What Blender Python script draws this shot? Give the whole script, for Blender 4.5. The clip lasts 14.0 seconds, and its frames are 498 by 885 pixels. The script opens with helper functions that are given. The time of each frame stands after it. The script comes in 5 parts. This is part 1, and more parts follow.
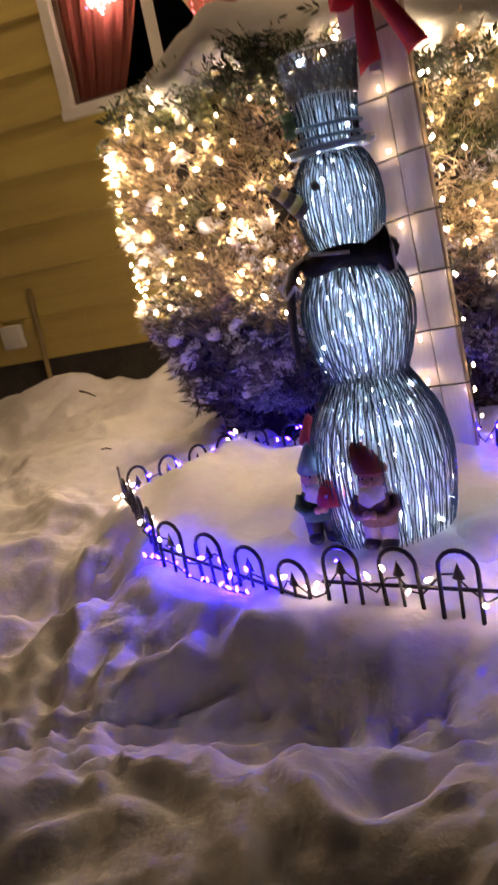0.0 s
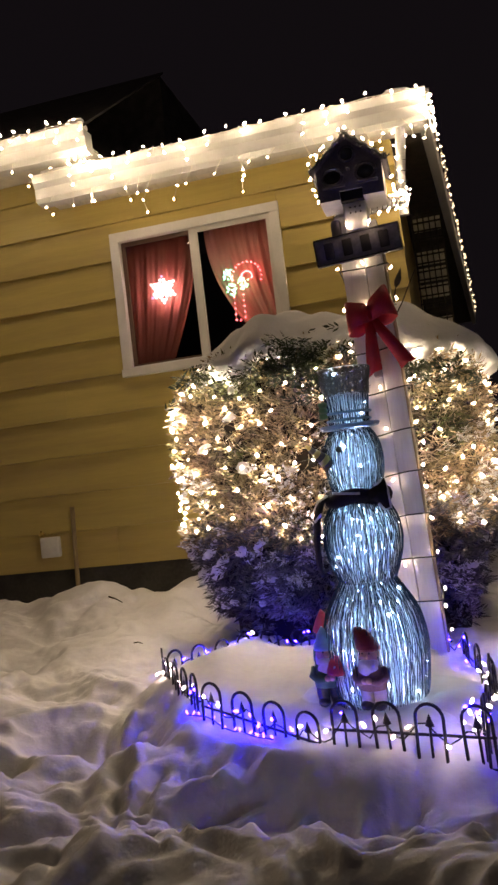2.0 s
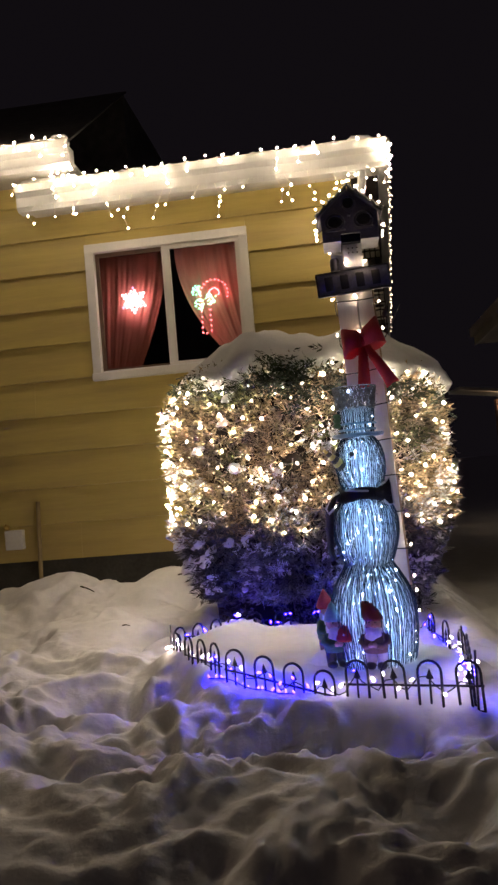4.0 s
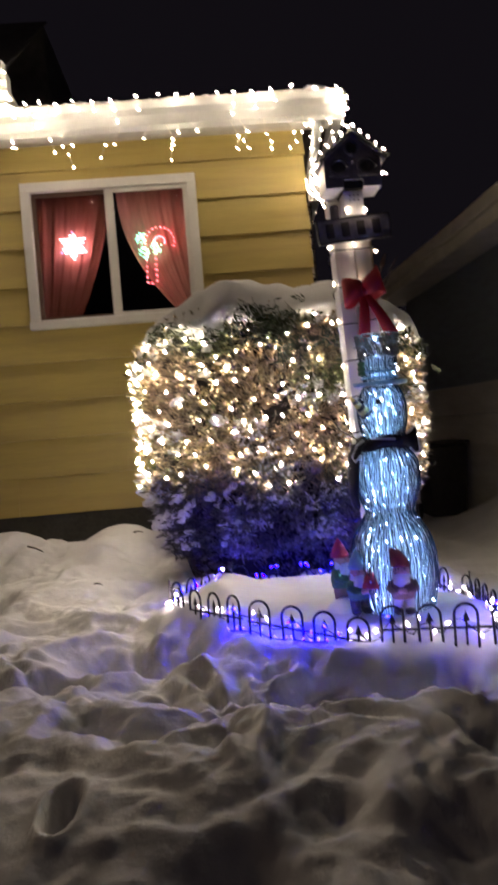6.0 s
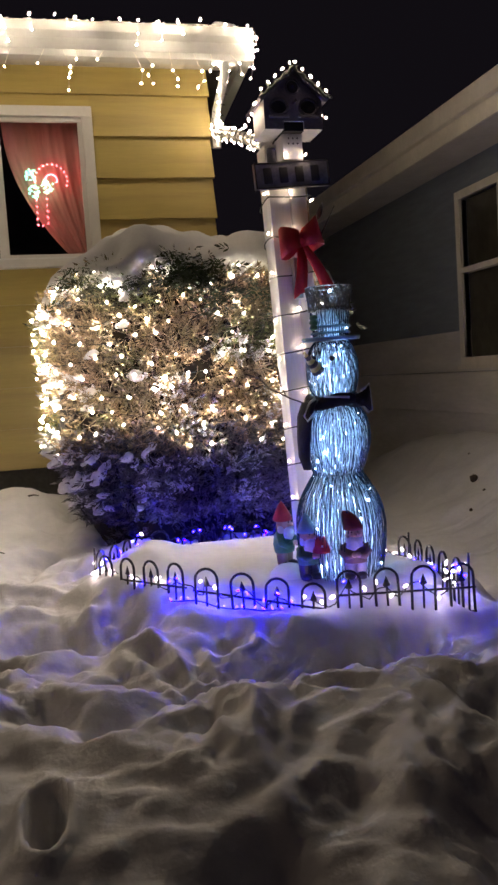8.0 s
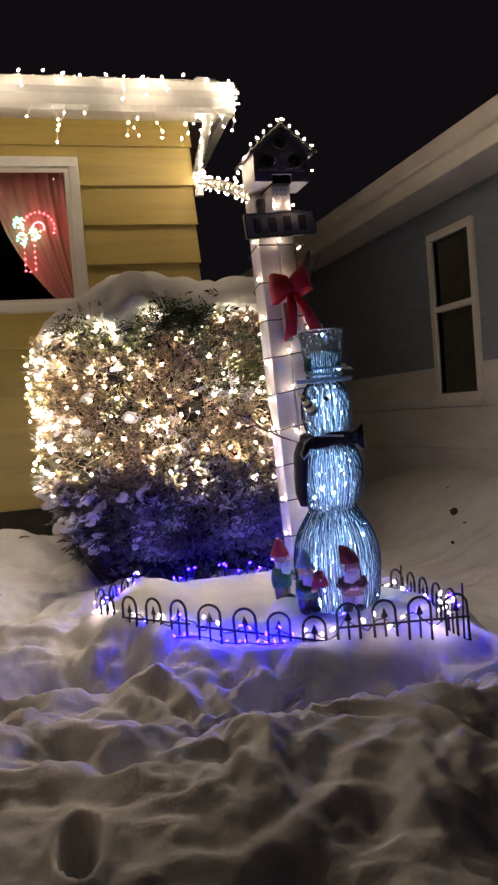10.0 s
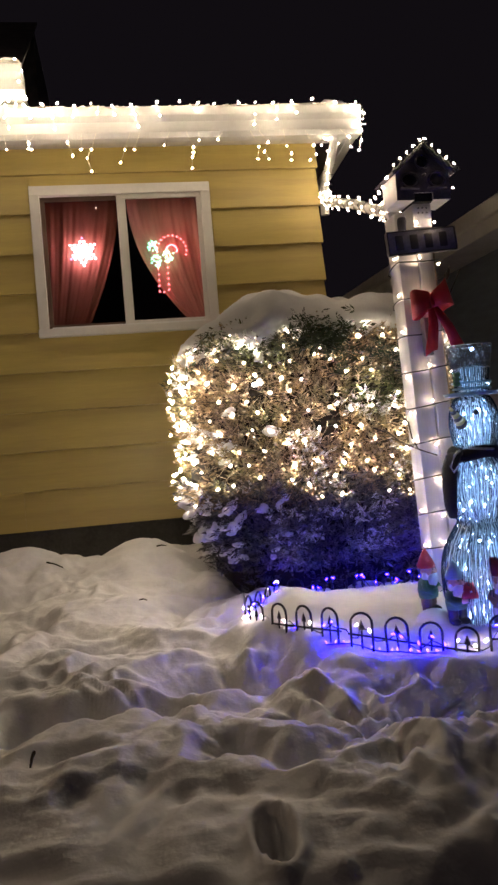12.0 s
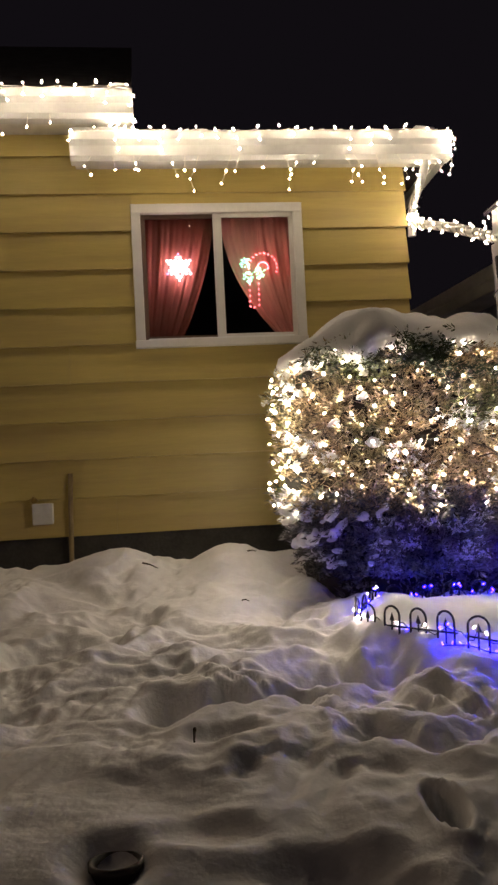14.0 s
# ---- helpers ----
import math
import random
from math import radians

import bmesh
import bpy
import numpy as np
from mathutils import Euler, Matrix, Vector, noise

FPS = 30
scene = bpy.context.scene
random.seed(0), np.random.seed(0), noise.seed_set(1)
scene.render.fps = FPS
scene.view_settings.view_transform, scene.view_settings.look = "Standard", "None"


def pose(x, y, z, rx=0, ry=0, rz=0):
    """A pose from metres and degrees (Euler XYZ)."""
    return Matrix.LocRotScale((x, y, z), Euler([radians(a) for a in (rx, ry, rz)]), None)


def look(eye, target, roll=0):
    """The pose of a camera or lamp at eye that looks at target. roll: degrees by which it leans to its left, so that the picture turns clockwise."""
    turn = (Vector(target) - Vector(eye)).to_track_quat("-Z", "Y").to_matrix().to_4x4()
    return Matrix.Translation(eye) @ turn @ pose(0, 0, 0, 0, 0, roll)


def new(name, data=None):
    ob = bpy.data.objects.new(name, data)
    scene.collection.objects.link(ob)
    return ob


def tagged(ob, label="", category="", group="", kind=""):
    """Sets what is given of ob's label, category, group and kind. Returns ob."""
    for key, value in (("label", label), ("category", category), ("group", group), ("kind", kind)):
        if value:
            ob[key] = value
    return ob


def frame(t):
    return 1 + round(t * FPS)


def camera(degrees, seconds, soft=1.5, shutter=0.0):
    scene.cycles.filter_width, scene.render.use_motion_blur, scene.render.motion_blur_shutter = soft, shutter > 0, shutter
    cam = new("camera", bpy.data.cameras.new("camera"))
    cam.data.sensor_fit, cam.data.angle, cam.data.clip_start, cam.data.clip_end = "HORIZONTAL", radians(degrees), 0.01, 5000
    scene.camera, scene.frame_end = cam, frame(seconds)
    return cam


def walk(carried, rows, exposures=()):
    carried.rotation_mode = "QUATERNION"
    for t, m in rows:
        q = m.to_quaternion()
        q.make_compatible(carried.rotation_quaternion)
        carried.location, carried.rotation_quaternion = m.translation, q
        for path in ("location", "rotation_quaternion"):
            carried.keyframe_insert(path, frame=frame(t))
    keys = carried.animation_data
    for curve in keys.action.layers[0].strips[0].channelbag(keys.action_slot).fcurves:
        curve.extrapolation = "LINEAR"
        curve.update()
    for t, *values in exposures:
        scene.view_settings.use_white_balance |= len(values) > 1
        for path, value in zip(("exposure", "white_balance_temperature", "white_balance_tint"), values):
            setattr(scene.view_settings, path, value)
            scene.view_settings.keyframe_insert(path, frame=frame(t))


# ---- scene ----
cam = camera(34.8, 14.0, soft=2.6, shutter=0.3)
PATH = [
    (0, (0.028, 0.085, 1.243), (-0.58, 1.924, 0.745), -11.8),
    (0.5, (0.086, -0.19, 1.23), (-0.559, 1.684, 0.963), -10.0),
    (1, (0.109, -0.361, 1.258), (-0.481, 1.547, 1.155), -7.8),
    (1.5, (0.078, -0.483, 1.276), (-0.444, 1.447, 1.336), -7.0),
    (2, (0.073, -0.724, 1.256), (-0.424, 1.212, 1.343), -6.6),
    (4.5, (-0.502, -1.303, 1.273), (-0.652, 0.69, 1.358), -3.7),
    (5, (-0.681, -1.196, 1.27), (-0.76, 0.799, 1.387), -2.2),
    (5.5, (-0.79, -1.205, 1.272), (-0.831, 0.791, 1.391), -1.4),
    (6, (-0.954, -1.212, 1.259), (-0.856, 0.785, 1.218), -4.7),
    (6.5, (-1.033, -1.14, 1.23), (-0.686, 0.818, 1.019), -6.6),
    (7, (-1.159, -1.02, 1.237), (-0.722, 0.919, 1.014), -5.9),
    (7.5, (-1.245, -0.955, 1.251), (-0.79, 0.982, 1.042), -4.7),
    (8, (-1.293, -0.948, 1.265), (-0.83, 0.991, 1.099), -3.7),
    (10.5, (-1.464, -1.074, 1.286), (-0.918, 0.849, 1.223), -4.7),
    (11, (-1.516, -1.112, 1.283), (-1.076, 0.838, 1.244), -4.9),
    (11.5, (-1.564, -1.11, 1.285), (-1.273, 0.869, 1.27), -4.7),
    (12, (-1.657, -1.084, 1.297), (-1.346, 0.891, 1.275), -4.5),
    (12.5, (-1.784, -1.037, 1.304), (-1.522, 0.945, 1.304), -4.0),
    (13, (-1.919, -1.111, 1.307), (-1.766, 0.883, 1.318), -2.8),
    (13.5, (-2.035, -1.206, 1.302), (-1.847, 0.785, 1.317), -2.8),
    (14, (-2.062, -1.221, 1.285), (-1.831, 0.766, 1.308), -2.8),
]
walk(cam, [(t, look(eye, target, roll)) for t, eye, target, roll in PATH],
     exposures=[(0, -0.02, 9100, 32), (0.5, -0.04, 8600, 29), (1.5, -0.06, 7800, 25), (2.2, -0.06, 7500, 25), (4.5, -0.08, 6800, 22), (6.5, 0.04, 6450, 23), (7.5, 0.04, 6500, 23), (8.5, -0.04, 6600, 23), (11.0, -0.05, 6850, 24), (14, -0.04, 6700, 22)])

# ---------------------------------------------------------------- world and light
world = bpy.data.worlds.new("night")
scene.world = world
world.use_nodes = True
bg = world.node_tree.nodes["Background"]
bg.inputs["Color"].default_value = (0.88, 0.76, 1.0, 1)
bg.inputs["Strength"].default_value = 0.0056


def lamp(name, kind, m, energy, colour, size=0.1):
    d = bpy.data.lights.new(name, kind)
    d.energy, d.color = energy, colour
    if kind == "AREA":
        d.size = size
    else:
        d.shadow_soft_size = size
    ob = new(name, d)
    ob.matrix_world = m
    return ob


# street lamp down the road, to the left of the walker
lamp("street_light", "POINT", pose(-8.5, 1.2, 3.8), 54, (1.0, 0.72, 0.45), 0.3)

# ---------------------------------------------------------------- materials


def mat(name, colour, rough=0.6, metal=0.0, vary=0.25, scale=8.0, bump=0.0, bump_scale=60.0, second=None, mix_scale=3.0,
        mix_edge=(0.45, 0.6), trans=0.0, emit=None, strength=0.0, sss=0.0, island=0.0, per_object=0.0, stretch=(1, 1, 1), coat=0.0):
    m = bpy.data.materials.new(name)
    m.use_nodes = True
    nt = m.node_tree
    n, l = nt.nodes, nt.links
    p = n["Principled BSDF"]
    p.inputs["Roughness"].default_value = rough
    p.inputs["Metallic"].default_value = metal
    p.inputs["Transmission Weight"].default_value = trans
    p.inputs["Coat Weight"].default_value = coat
    if sss:
        p.inputs["Subsurface Weight"].default_value = sss
        p.inputs["Subsurface Radius"].default_value = (0.03, 0.03, 0.035)
    tc = n.new("ShaderNodeTexCoord")
    mp = n.new("ShaderNodeMapping")
    mp.inputs["Scale"].default_value = stretch
    l.new(tc.outputs["Object"], mp.inputs["Vector"])

    def noise_tex(s, detail=4.0):
        t = n.new("ShaderNodeTexNoise")
        t.inputs["Scale"].default_value = s
        t.inputs["Detail"].default_value = detail
        l.new(mp.outputs["Vector"], t.inputs["Vector"])
        return t

    base = n.new("ShaderNodeRGB")
    base.outputs[0].default_value = (*colour, 1)
    out = base.outputs[0]
    if second:
        t = noise_tex(mix_scale)
        r = n.new("ShaderNodeMapRange")
        r.inputs["From Min"].default_value, r.inputs["From Max"].default_value = mix_edge
        l.new(t.outputs["Fac"], r.inputs["Value"])
        mx = n.new("ShaderNodeMix")
        mx.data_type = "RGBA"
        l.new(r.outputs["Result"], mx.inputs["Factor"])
        l.new(out, mx.inputs[6])
        mx.inputs[7].default_value = (*second, 1)
        out = mx.outputs[2]
    value = None
    for s, a in ((scale, vary), (scale * 7, vary * 0.5)):
        if not a:
            continue
        t = noise_tex(s)
        r = n.new("ShaderNodeMapRange")
        r.inputs["From Min"].default_value, r.inputs["From Max"].default_value = 0.3, 0.7
        r.inputs["To Min"].default_value, r.inputs["To Max"].default_value = 1 - a, 1 + a
        l.new(t.outputs["Fac"], r.inputs["Value"])
        hs = n.new("ShaderNodeHueSaturation")
        l.new(r.outputs["Result"], hs.inputs["Value"])
        l.new(out, hs.inputs["Color"])
        out = hs.outputs["Color"]
    for amount, node, socket in ((island, "ShaderNodeNewGeometry", "Random Per Island"), (per_object, "ShaderNodeObjectInfo", "Random")):
        if amount:
            g = n.new(node)
            r = n.new("ShaderNodeMapRange")
            r.inputs["To Min"].default_value, r.inputs["To Max"].default_value = 1 - amount, 1 + amount
            l.new(g.outputs[socket], r.inputs["Value"])
            hs = n.new("ShaderNodeHueSaturation")
            l.new(r.outputs["Result"], hs.inputs["Value"])
            l.new(out, hs.inputs["Color"])
            out = hs.outputs["Color"]
    l.new(out, p.inputs["Base Color"])
    if bump:
        t = noise_tex(bump_scale, 6.0)
        b = n.new("ShaderNodeBump")
        b.inputs["Strength"].default_value = bump
        b.inputs["Distance"].default_value = 0.01
        l.new(t.outputs["Fac"], b.inputs["Height"])
        l.new(b.outputs["Normal"], p.inputs["Normal"])
    if emit:
        p.inputs["Emission Color"].default_value = (*emit, 1)
        p.inputs["Emission Strength"].default_value = strength
    return m


def glass_mat(name, tint=(0.9, 0.92, 0.95)):
    m = bpy.data.materials.new(name)
    m.use_nodes = True
    nt = m.node_tree
    n, l = nt.nodes, nt.links
    n.remove(n["Principled BSDF"])
    tr, gl, mx, fr = (n.new(k) for k in ("ShaderNodeBsdfTransparent", "ShaderNodeBsdfGlossy", "ShaderNodeMixShader", "ShaderNodeFresnel"))
    tr.inputs["Color"].default_value = (*tint, 1)
    gl.inputs["Roughness"].default_value = 0.02
    fr.inputs["IOR"].default_value = 1.5
    l.new(fr.outputs[0], mx.inputs[0])
    l.new(tr.outputs[0], mx.inputs[1])
    l.new(gl.outputs[0], mx.inputs[2])
    l.new(mx.outputs[0], n["Material Output"].inputs["Surface"])
    return m


WARM, COOL, BLUE = (1.0, 0.78, 0.48), (0.52, 0.78, 1.0), (0.075, 0.018, 1.0)
M_SNOW = mat("snow", (0.80, 0.79, 0.78), 0.75, vary=0.06, scale=5, bump=0.3, bump_scale=42)
M_CAP = mat("packed snow", (0.80, 0.80, 0.79), 0.75, vary=0.05, scale=9, bump=0.3, bump_scale=60)
M_YELLOW = mat("yellow painted siding", (0.52, 0.405, 0.125), 0.42, vary=0.07, scale=2.5, bump=0.08, bump_scale=120, per_object=0.05, second=(0.475, 0.36, 0.12), mix_scale=1.6, stretch=(0.5, 1, 6))
M_FOUND = mat("dark foundation", (0.05, 0.047, 0.042), 0.85, vary=0.3, scale=6, bump=0.4, bump_scale=50)
M_WHITE = mat("white painted trim", (0.74, 0.72, 0.68), 0.4, vary=0.05, scale=6, bump=0.05, bump_scale=90)
M_GUTTER = mat("white gutter metal", (0.44, 0.44, 0.43), 0.35, vary=0.05, scale=5, second=(0.50, 0.48, 0.44), mix_scale=4, mix_edge=(0.6, 0.72))
M_POST = mat("white painted wood", (0.72, 0.71, 0.70), 0.5, vary=0.09, scale=5, bump=0.15, bump_scale=40, stretch=(4, 4, 0.5))
M_POSTEDGE = mat("weathered wood edge", (0.34, 0.26, 0.17), 0.7, vary=0.25, scale=12, stretch=(4, 4, 0.5))
M_ROOF = mat("dark shingles", (0.07, 0.065, 0.065), 0.9, vary=0.3, scale=10, bump=0.5)
# white boards seen against the lights: their shade is put into this colour
M_BIRD = mat("white paint darkened as shade", (0.105, 0.095, 0.125), 0.65, vary=0.25, scale=18, bump=0.2, bump_scale=70)
M_BIRDDARK = mat("dark violet paint", (0.045, 0.04, 0.06), 0.6, vary=0.3, scale=20)
M_SIGN = mat("slate sign board", (0.20, 0.19, 0.23), 0.6, vary=0.3, scale=16)
M_SIGNEDGE = mat("sign edge", (0.028, 0.025, 0.03), 0.6)
M_BLACK = mat("black metal", (0.018, 0.018, 0.022), 0.35, metal=0.3, vary=0.3, scale=30)
M_HOLE = mat("black", (0.006, 0.006, 0.007), 0.9, vary=0)
M_WIRE = mat("green-black cable", (0.012, 0.018, 0.013), 0.5, vary=0.2)
M_WIREW = mat("white cable", (0.62, 0.58, 0.48), 0.5, vary=0.1)
M_RED = mat("red velvet ribbon", (0.42, 0.004, 0.010), 0.6, vary=0.18, scale=14, bump=0.2, bump_scale=150)
M_CURTAIN = mat("dusty pink curtain", (0.62, 0.275, 0.225), 0.8, vary=0.12, scale=9, stretch=(3, 3, 0.4))
# no wall paint: the unlit room's darkness is put into this colour
M_ROOMSHADE = mat("dark room", (0.02, 0.015, 0.014), 0.9, vary=0.2)
M_GLASS = glass_mat("window glass")
M_GLASSDK = glass_mat("window glass behind a screen", (0.52, 0.47, 0.45))
M_SCREEN = mat("brown window track", (0.12, 0.075, 0.05), 0.5, vary=0.15)
M_LEAF = mat("cedar foliage", (0.10, 0.115, 0.045), 0.6, vary=0.25, scale=6, second=(0.33, 0.245, 0.145), mix_scale=2.6, mix_edge=(0.35, 0.50), island=0.75)
M_LEAFDK = mat("dark green sprays", (0.035, 0.05, 0.02), 0.6, vary=0.25, scale=10, island=0.4)
M_LEAFLOW = mat("shaded lower foliage", (0.12, 0.115, 0.105), 0.65, vary=0.3, scale=6, second=(0.34, 0.33, 0.34), mix_scale=4.0, mix_edge=(0.52, 0.66), island=0.7)
# near-black so that gaps between sprays look shaded
M_CORE = mat("shade inside hedge", (0.018, 0.014, 0.009), 0.95, vary=0.3)
M_TWIG = mat("bare twigs", (0.44, 0.35, 0.24), 0.8, vary=0.3, scale=10, island=0.6)
# dark copy of the clear rib: its unlit shade is put into the colour
M_RIBDK = mat("clear rib with painted shade", (0.035, 0.065, 0.095), 0.25, vary=0.3, scale=40)
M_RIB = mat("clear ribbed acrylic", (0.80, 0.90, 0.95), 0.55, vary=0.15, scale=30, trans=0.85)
M_TINSEL = mat("grey tinsel", (0.10, 0.09, 0.075), 0.6, trans=0.1, vary=0.4, scale=40, bump=0.8, bump_scale=140)
M_BAND = mat("steel blue band", (0.22, 0.36, 0.48), 0.4, vary=0.15, scale=20)
M_SCARF = mat("navy black scarf", (0.012, 0.013, 0.02), 0.85, vary=0.3, scale=30, bump=0.4, bump_scale=150)
M_FUR = mat("white scarf trim", (0.6, 0.62, 0.66), 0.9, vary=0.15, scale=60, bump=0.6, bump_scale=200)
M_NOSE = mat("gold striped nose", (0.62, 0.52, 0.16), 0.35, vary=0.15, scale=20)
M_GREEN = mat("dark green", (0.06, 0.17, 0.08), 0.6, vary=0.2, scale=20)
M_GRED = mat("red glazed paint", (0.55, 0.04, 0.04), 0.4, vary=0.2, scale=30)
M_GMAROON = mat("maroon paint", (0.27, 0.04, 0.032), 0.45, vary=0.25, scale=30)
M_GBLUE = mat("pale blue paint", (0.25, 0.42, 0.52), 0.45, vary=0.2, scale=30)
M_SKIN = mat("painted face clay", (0.66, 0.38, 0.29), 0.5, vary=0.15, scale=30)
M_BEARD = mat("white painted beard", (0.78, 0.76, 0.74), 0.6, vary=0.12, scale=40, bump=0.4, bump_scale=120)
M_GBROWN = mat("brown painted clay", (0.24, 0.13, 0.095), 0.55, vary=0.25, scale=30)
M_GLILAC = mat("lilac grey clay", (0.48, 0.42, 0.48), 0.55, vary=0.15, scale=30)
M_GBLACK = mat("black painted clay", (0.02, 0.02, 0.02), 0.4, vary=0.2)
M_NSIDE = mat("blue grey siding", (0.24, 0.28, 0.34), 0.7, vary=0.1, scale=3, stretch=(1, 1, 6), bump=0.1)
M_NLOW = mat("beige lower siding", (0.76, 0.73, 0.69), 0.6, vary=0.1, scale=2, stretch=(1, 0.6, 3), per_object=0.06)
M_NTRIM = mat("cream trim", (0.84, 0.79, 0.70), 0.5, vary=0.08, scale=4)
M_NSOF = mat("grey soffit", (0.72, 0.68, 0.64), 0.7, vary=0.1, scale=3)
M_NGLASS = mat("dark house window glass", (0.07, 0.066, 0.052), 0.08, vary=0.2, scale=2)
M_WOODDK = mat("dark lattice wood", (0.05, 0.04, 0.03), 0.8, vary=0.25, scale=12)
M_PALE = mat("pale wall panel", (0.75, 0.70, 0.58), 0.6, vary=0.25, scale=7)
M_PIPE = mat("tan plastic pipe", (0.30, 0.22, 0.10), 0.5, vary=0.15)
M_BOX = mat("white outlet cover", (0.66, 0.65, 0.60), 0.45, vary=0.08)
M_POT = mat("dark plastic pot", (0.03, 0.024, 0.02), 0.55, vary=0.3, scale=20)
M_DIRT = mat("frozen dirt", (0.05, 0.035, 0.022), 0.9, vary=0.4, scale=20, bump=0.6)


def bulb_mat(name, colour, strength):
    return mat(name, (0.9, 0.9, 0.9), 0.3, vary=0, emit=colour, strength=strength)


B_EAVE = bulb_mat("warm eave bulb", (1.0, 0.88, 0.60), 220)
B_SIDE = bulb_mat("warm side eave bulb", WARM, 10)
B_BUSH = bulb_mat("warm net bulb", (1.0, 0.91, 0.66), 310)
B_POST = bulb_mat("warm post bulb", (1.0, 0.82, 0.55), 66)
B_COOL = bulb_mat("cool snowman bulb", (0.29, 0.57, 1.0), 345)
B_SPARK = bulb_mat("cool outer bulb", (0.42, 0.75, 1.0), 60)
B_BLUE = bulb_mat("blue fence bulb", (0.0022, 0.0018, 1.0), 340)
B_WHITE = bulb_mat("white fence bulb", (1.0, 0.86, 0.76), 35)
B_STAR = bulb_mat("pink white star bulb", (1.0, 0.62, 0.66), 28)
B_REDB = bulb_mat("red cane bulb", (1.0, 0.10, 0.13), 9)
B_GRNB = bulb_mat("green bow bulb", (0.12, 1.0, 0.50), 6)

# ---------------------------------------------------------------- mesh tools
rnd = random.Random(7)


def mesh_of(bm, name, material, smooth=True):
    me = bpy.data.meshes.new(name)
    bm.normal_update()
    bm.to_mesh(me)
    bm.free()
    for m in material if isinstance(material, (list, tuple)) else (material,):
        me.materials.append(m)
    if smooth:
        me.shade_smooth()
    return me


def part(name, bm, material, parent, label="", smooth=True):
    ob = new(name, mesh_of(bm, name, material, smooth))
    ob.parent = parent
    return tagged(ob, label)


def thing(name, label, category, group="", kind="", at=(0, 0, 0), rz=0):
    ob = new(name)
    ob.empty_display_size = 0.1
    ob.matrix_basis = pose(*at, 0, 0, rz)
    return tagged(ob, label, category, group, kind)


def solid(name, bm, material, label, category, group="", kind="", smooth=True):
    return tagged(new(name, mesh_of(bm, name, material, smooth)), label, category, group, kind)


def share(name, me, parent, m, label=""):
    ob = new(name, me)
    ob.parent = parent
    ob.matrix_basis = m
    return tagged(ob, label)


def box(bm, x0, x1, y0, y1, z0, z1, bevel=0.0, slot=0):
    r = bmesh.ops.create_cube(bm, size=1.0)
    vs = r["verts"]
    for v in vs:
        v.co = Vector((x0 + (v.co.x + 0.5) * (x1 - x0), y0 + (v.co.y + 0.5) * (y1 - y0), z0 + (v.co.z + 0.5) * (z1 - z0)))
    fs = {f for v in vs for f in v.link_faces}
    if bevel:
        es = list({e for v in vs for e in v.link_edges})
        r = bmesh.ops.bevel(bm, geom=es, offset=bevel, segments=2, affect="EDGES", profile=0.5)
        fs = {f for f in bm.faces if f in fs} | set(r["faces"])
    for f in fs:
        if f.is_valid:
            f.material_index = slot
    return bm


def tube(bm, pts, r, n=6, slot=0, closed=False, taper=1.0):
    pts = [Vector(p) for p in pts]
    rings = []
    for i, p in enumerate(pts):
        a, b = pts[max(i - 1, 0)], pts[min(i + 1, len(pts) - 1)]
        d = (b - a).normalized()
        up = Vector((0, 0, 1)) if abs(d.z) < 0.9 else Vector((0, 1, 0))
        u = d.cross(up).normalized()
        w = u.cross(d)
        k = r * (1 + (taper - 1) * i / (len(pts) - 1))
        rings.append([bm.verts.new(p + k * (u * math.cos(2 * math.pi * j / n) + w * math.sin(2 * math.pi * j / n))) for j in range(n)])
    for a, b in zip(rings, rings[1:]):
        for j in range(n):
            bm.faces.new((a[j], a[(j + 1) % n], b[(j + 1) % n], b[j])).material_index = slot
    for ring, flip in ((rings[0], True), (rings[-1], False)):
        f = bm.faces.new(ring[::-1] if not flip else ring)
        f.material_index = slot
    return bm


def lathe(bm, profile, n=20, centre=(0, 0, 0), slot=0, squash=(1, 1)):
    c = Vector(centre)
    rings = []
    for r, z in profile:
        if r < 1e-5:
            rings.append([bm.verts.new(c + Vector((0, 0, z)))])
        else:
            rings.append([bm.verts.new(c + Vector((r * squash[0] * math.cos(2 * math.pi * j / n), r * squash[1] * math.sin(2 * math.pi * j / n), z))) for j in range(n)])
    for a, b in zip(rings, rings[1:]):
        for j in range(n):
            k = (j + 1) % n
            vs = [a[0], b[k], b[j]] if len(a) == 1 else [a[j], a[k], b[0]] if len(b) == 1 else [a[j], a[k], b[k], b[j]]
            if len(a) == 1 and len(b) == 1:
                continue
            bm.faces.new(vs).material_index = slot
    return bm


def blob(bm, centre, radii, amp=0.15, freq=6.0, sub=3, slot=0, seed=0.0):
    r = bmesh.ops.create_icosphere(bm, subdivisions=sub, radius=1.0)
    c = Vector(centre)
    for v in r["verts"]:
        d = v.co.normalized()
        k = 1 + amp * noise.noise(Vector((d.x * radii[0], d.y * radii[1], d.z * radii[2])) * freq + Vector((seed, seed * 1.7, 3.1)))
        v.co = c + Vector((d.x * radii[0], d.y * radii[1], d.z * radii[2])) * k
        for f in v.link_faces:
            f.material_index = slot
    return bm


def smooth01(a, b, x):
    t = min(max((x - a) / (b - a), 0.0), 1.0)
    return t * t * (3 - 2 * t)


def bulb_mesh(name, r, length, material):
    bm = bmesh.new()
    lathe(bm, [(0, -length * 0.5), (r * 0.8, -length * 0.42), (r, -length * 0.05), (r * 0.7, length * 0.28), (0, length * 0.5)], 6)
    return mesh_of(bm, name, material)


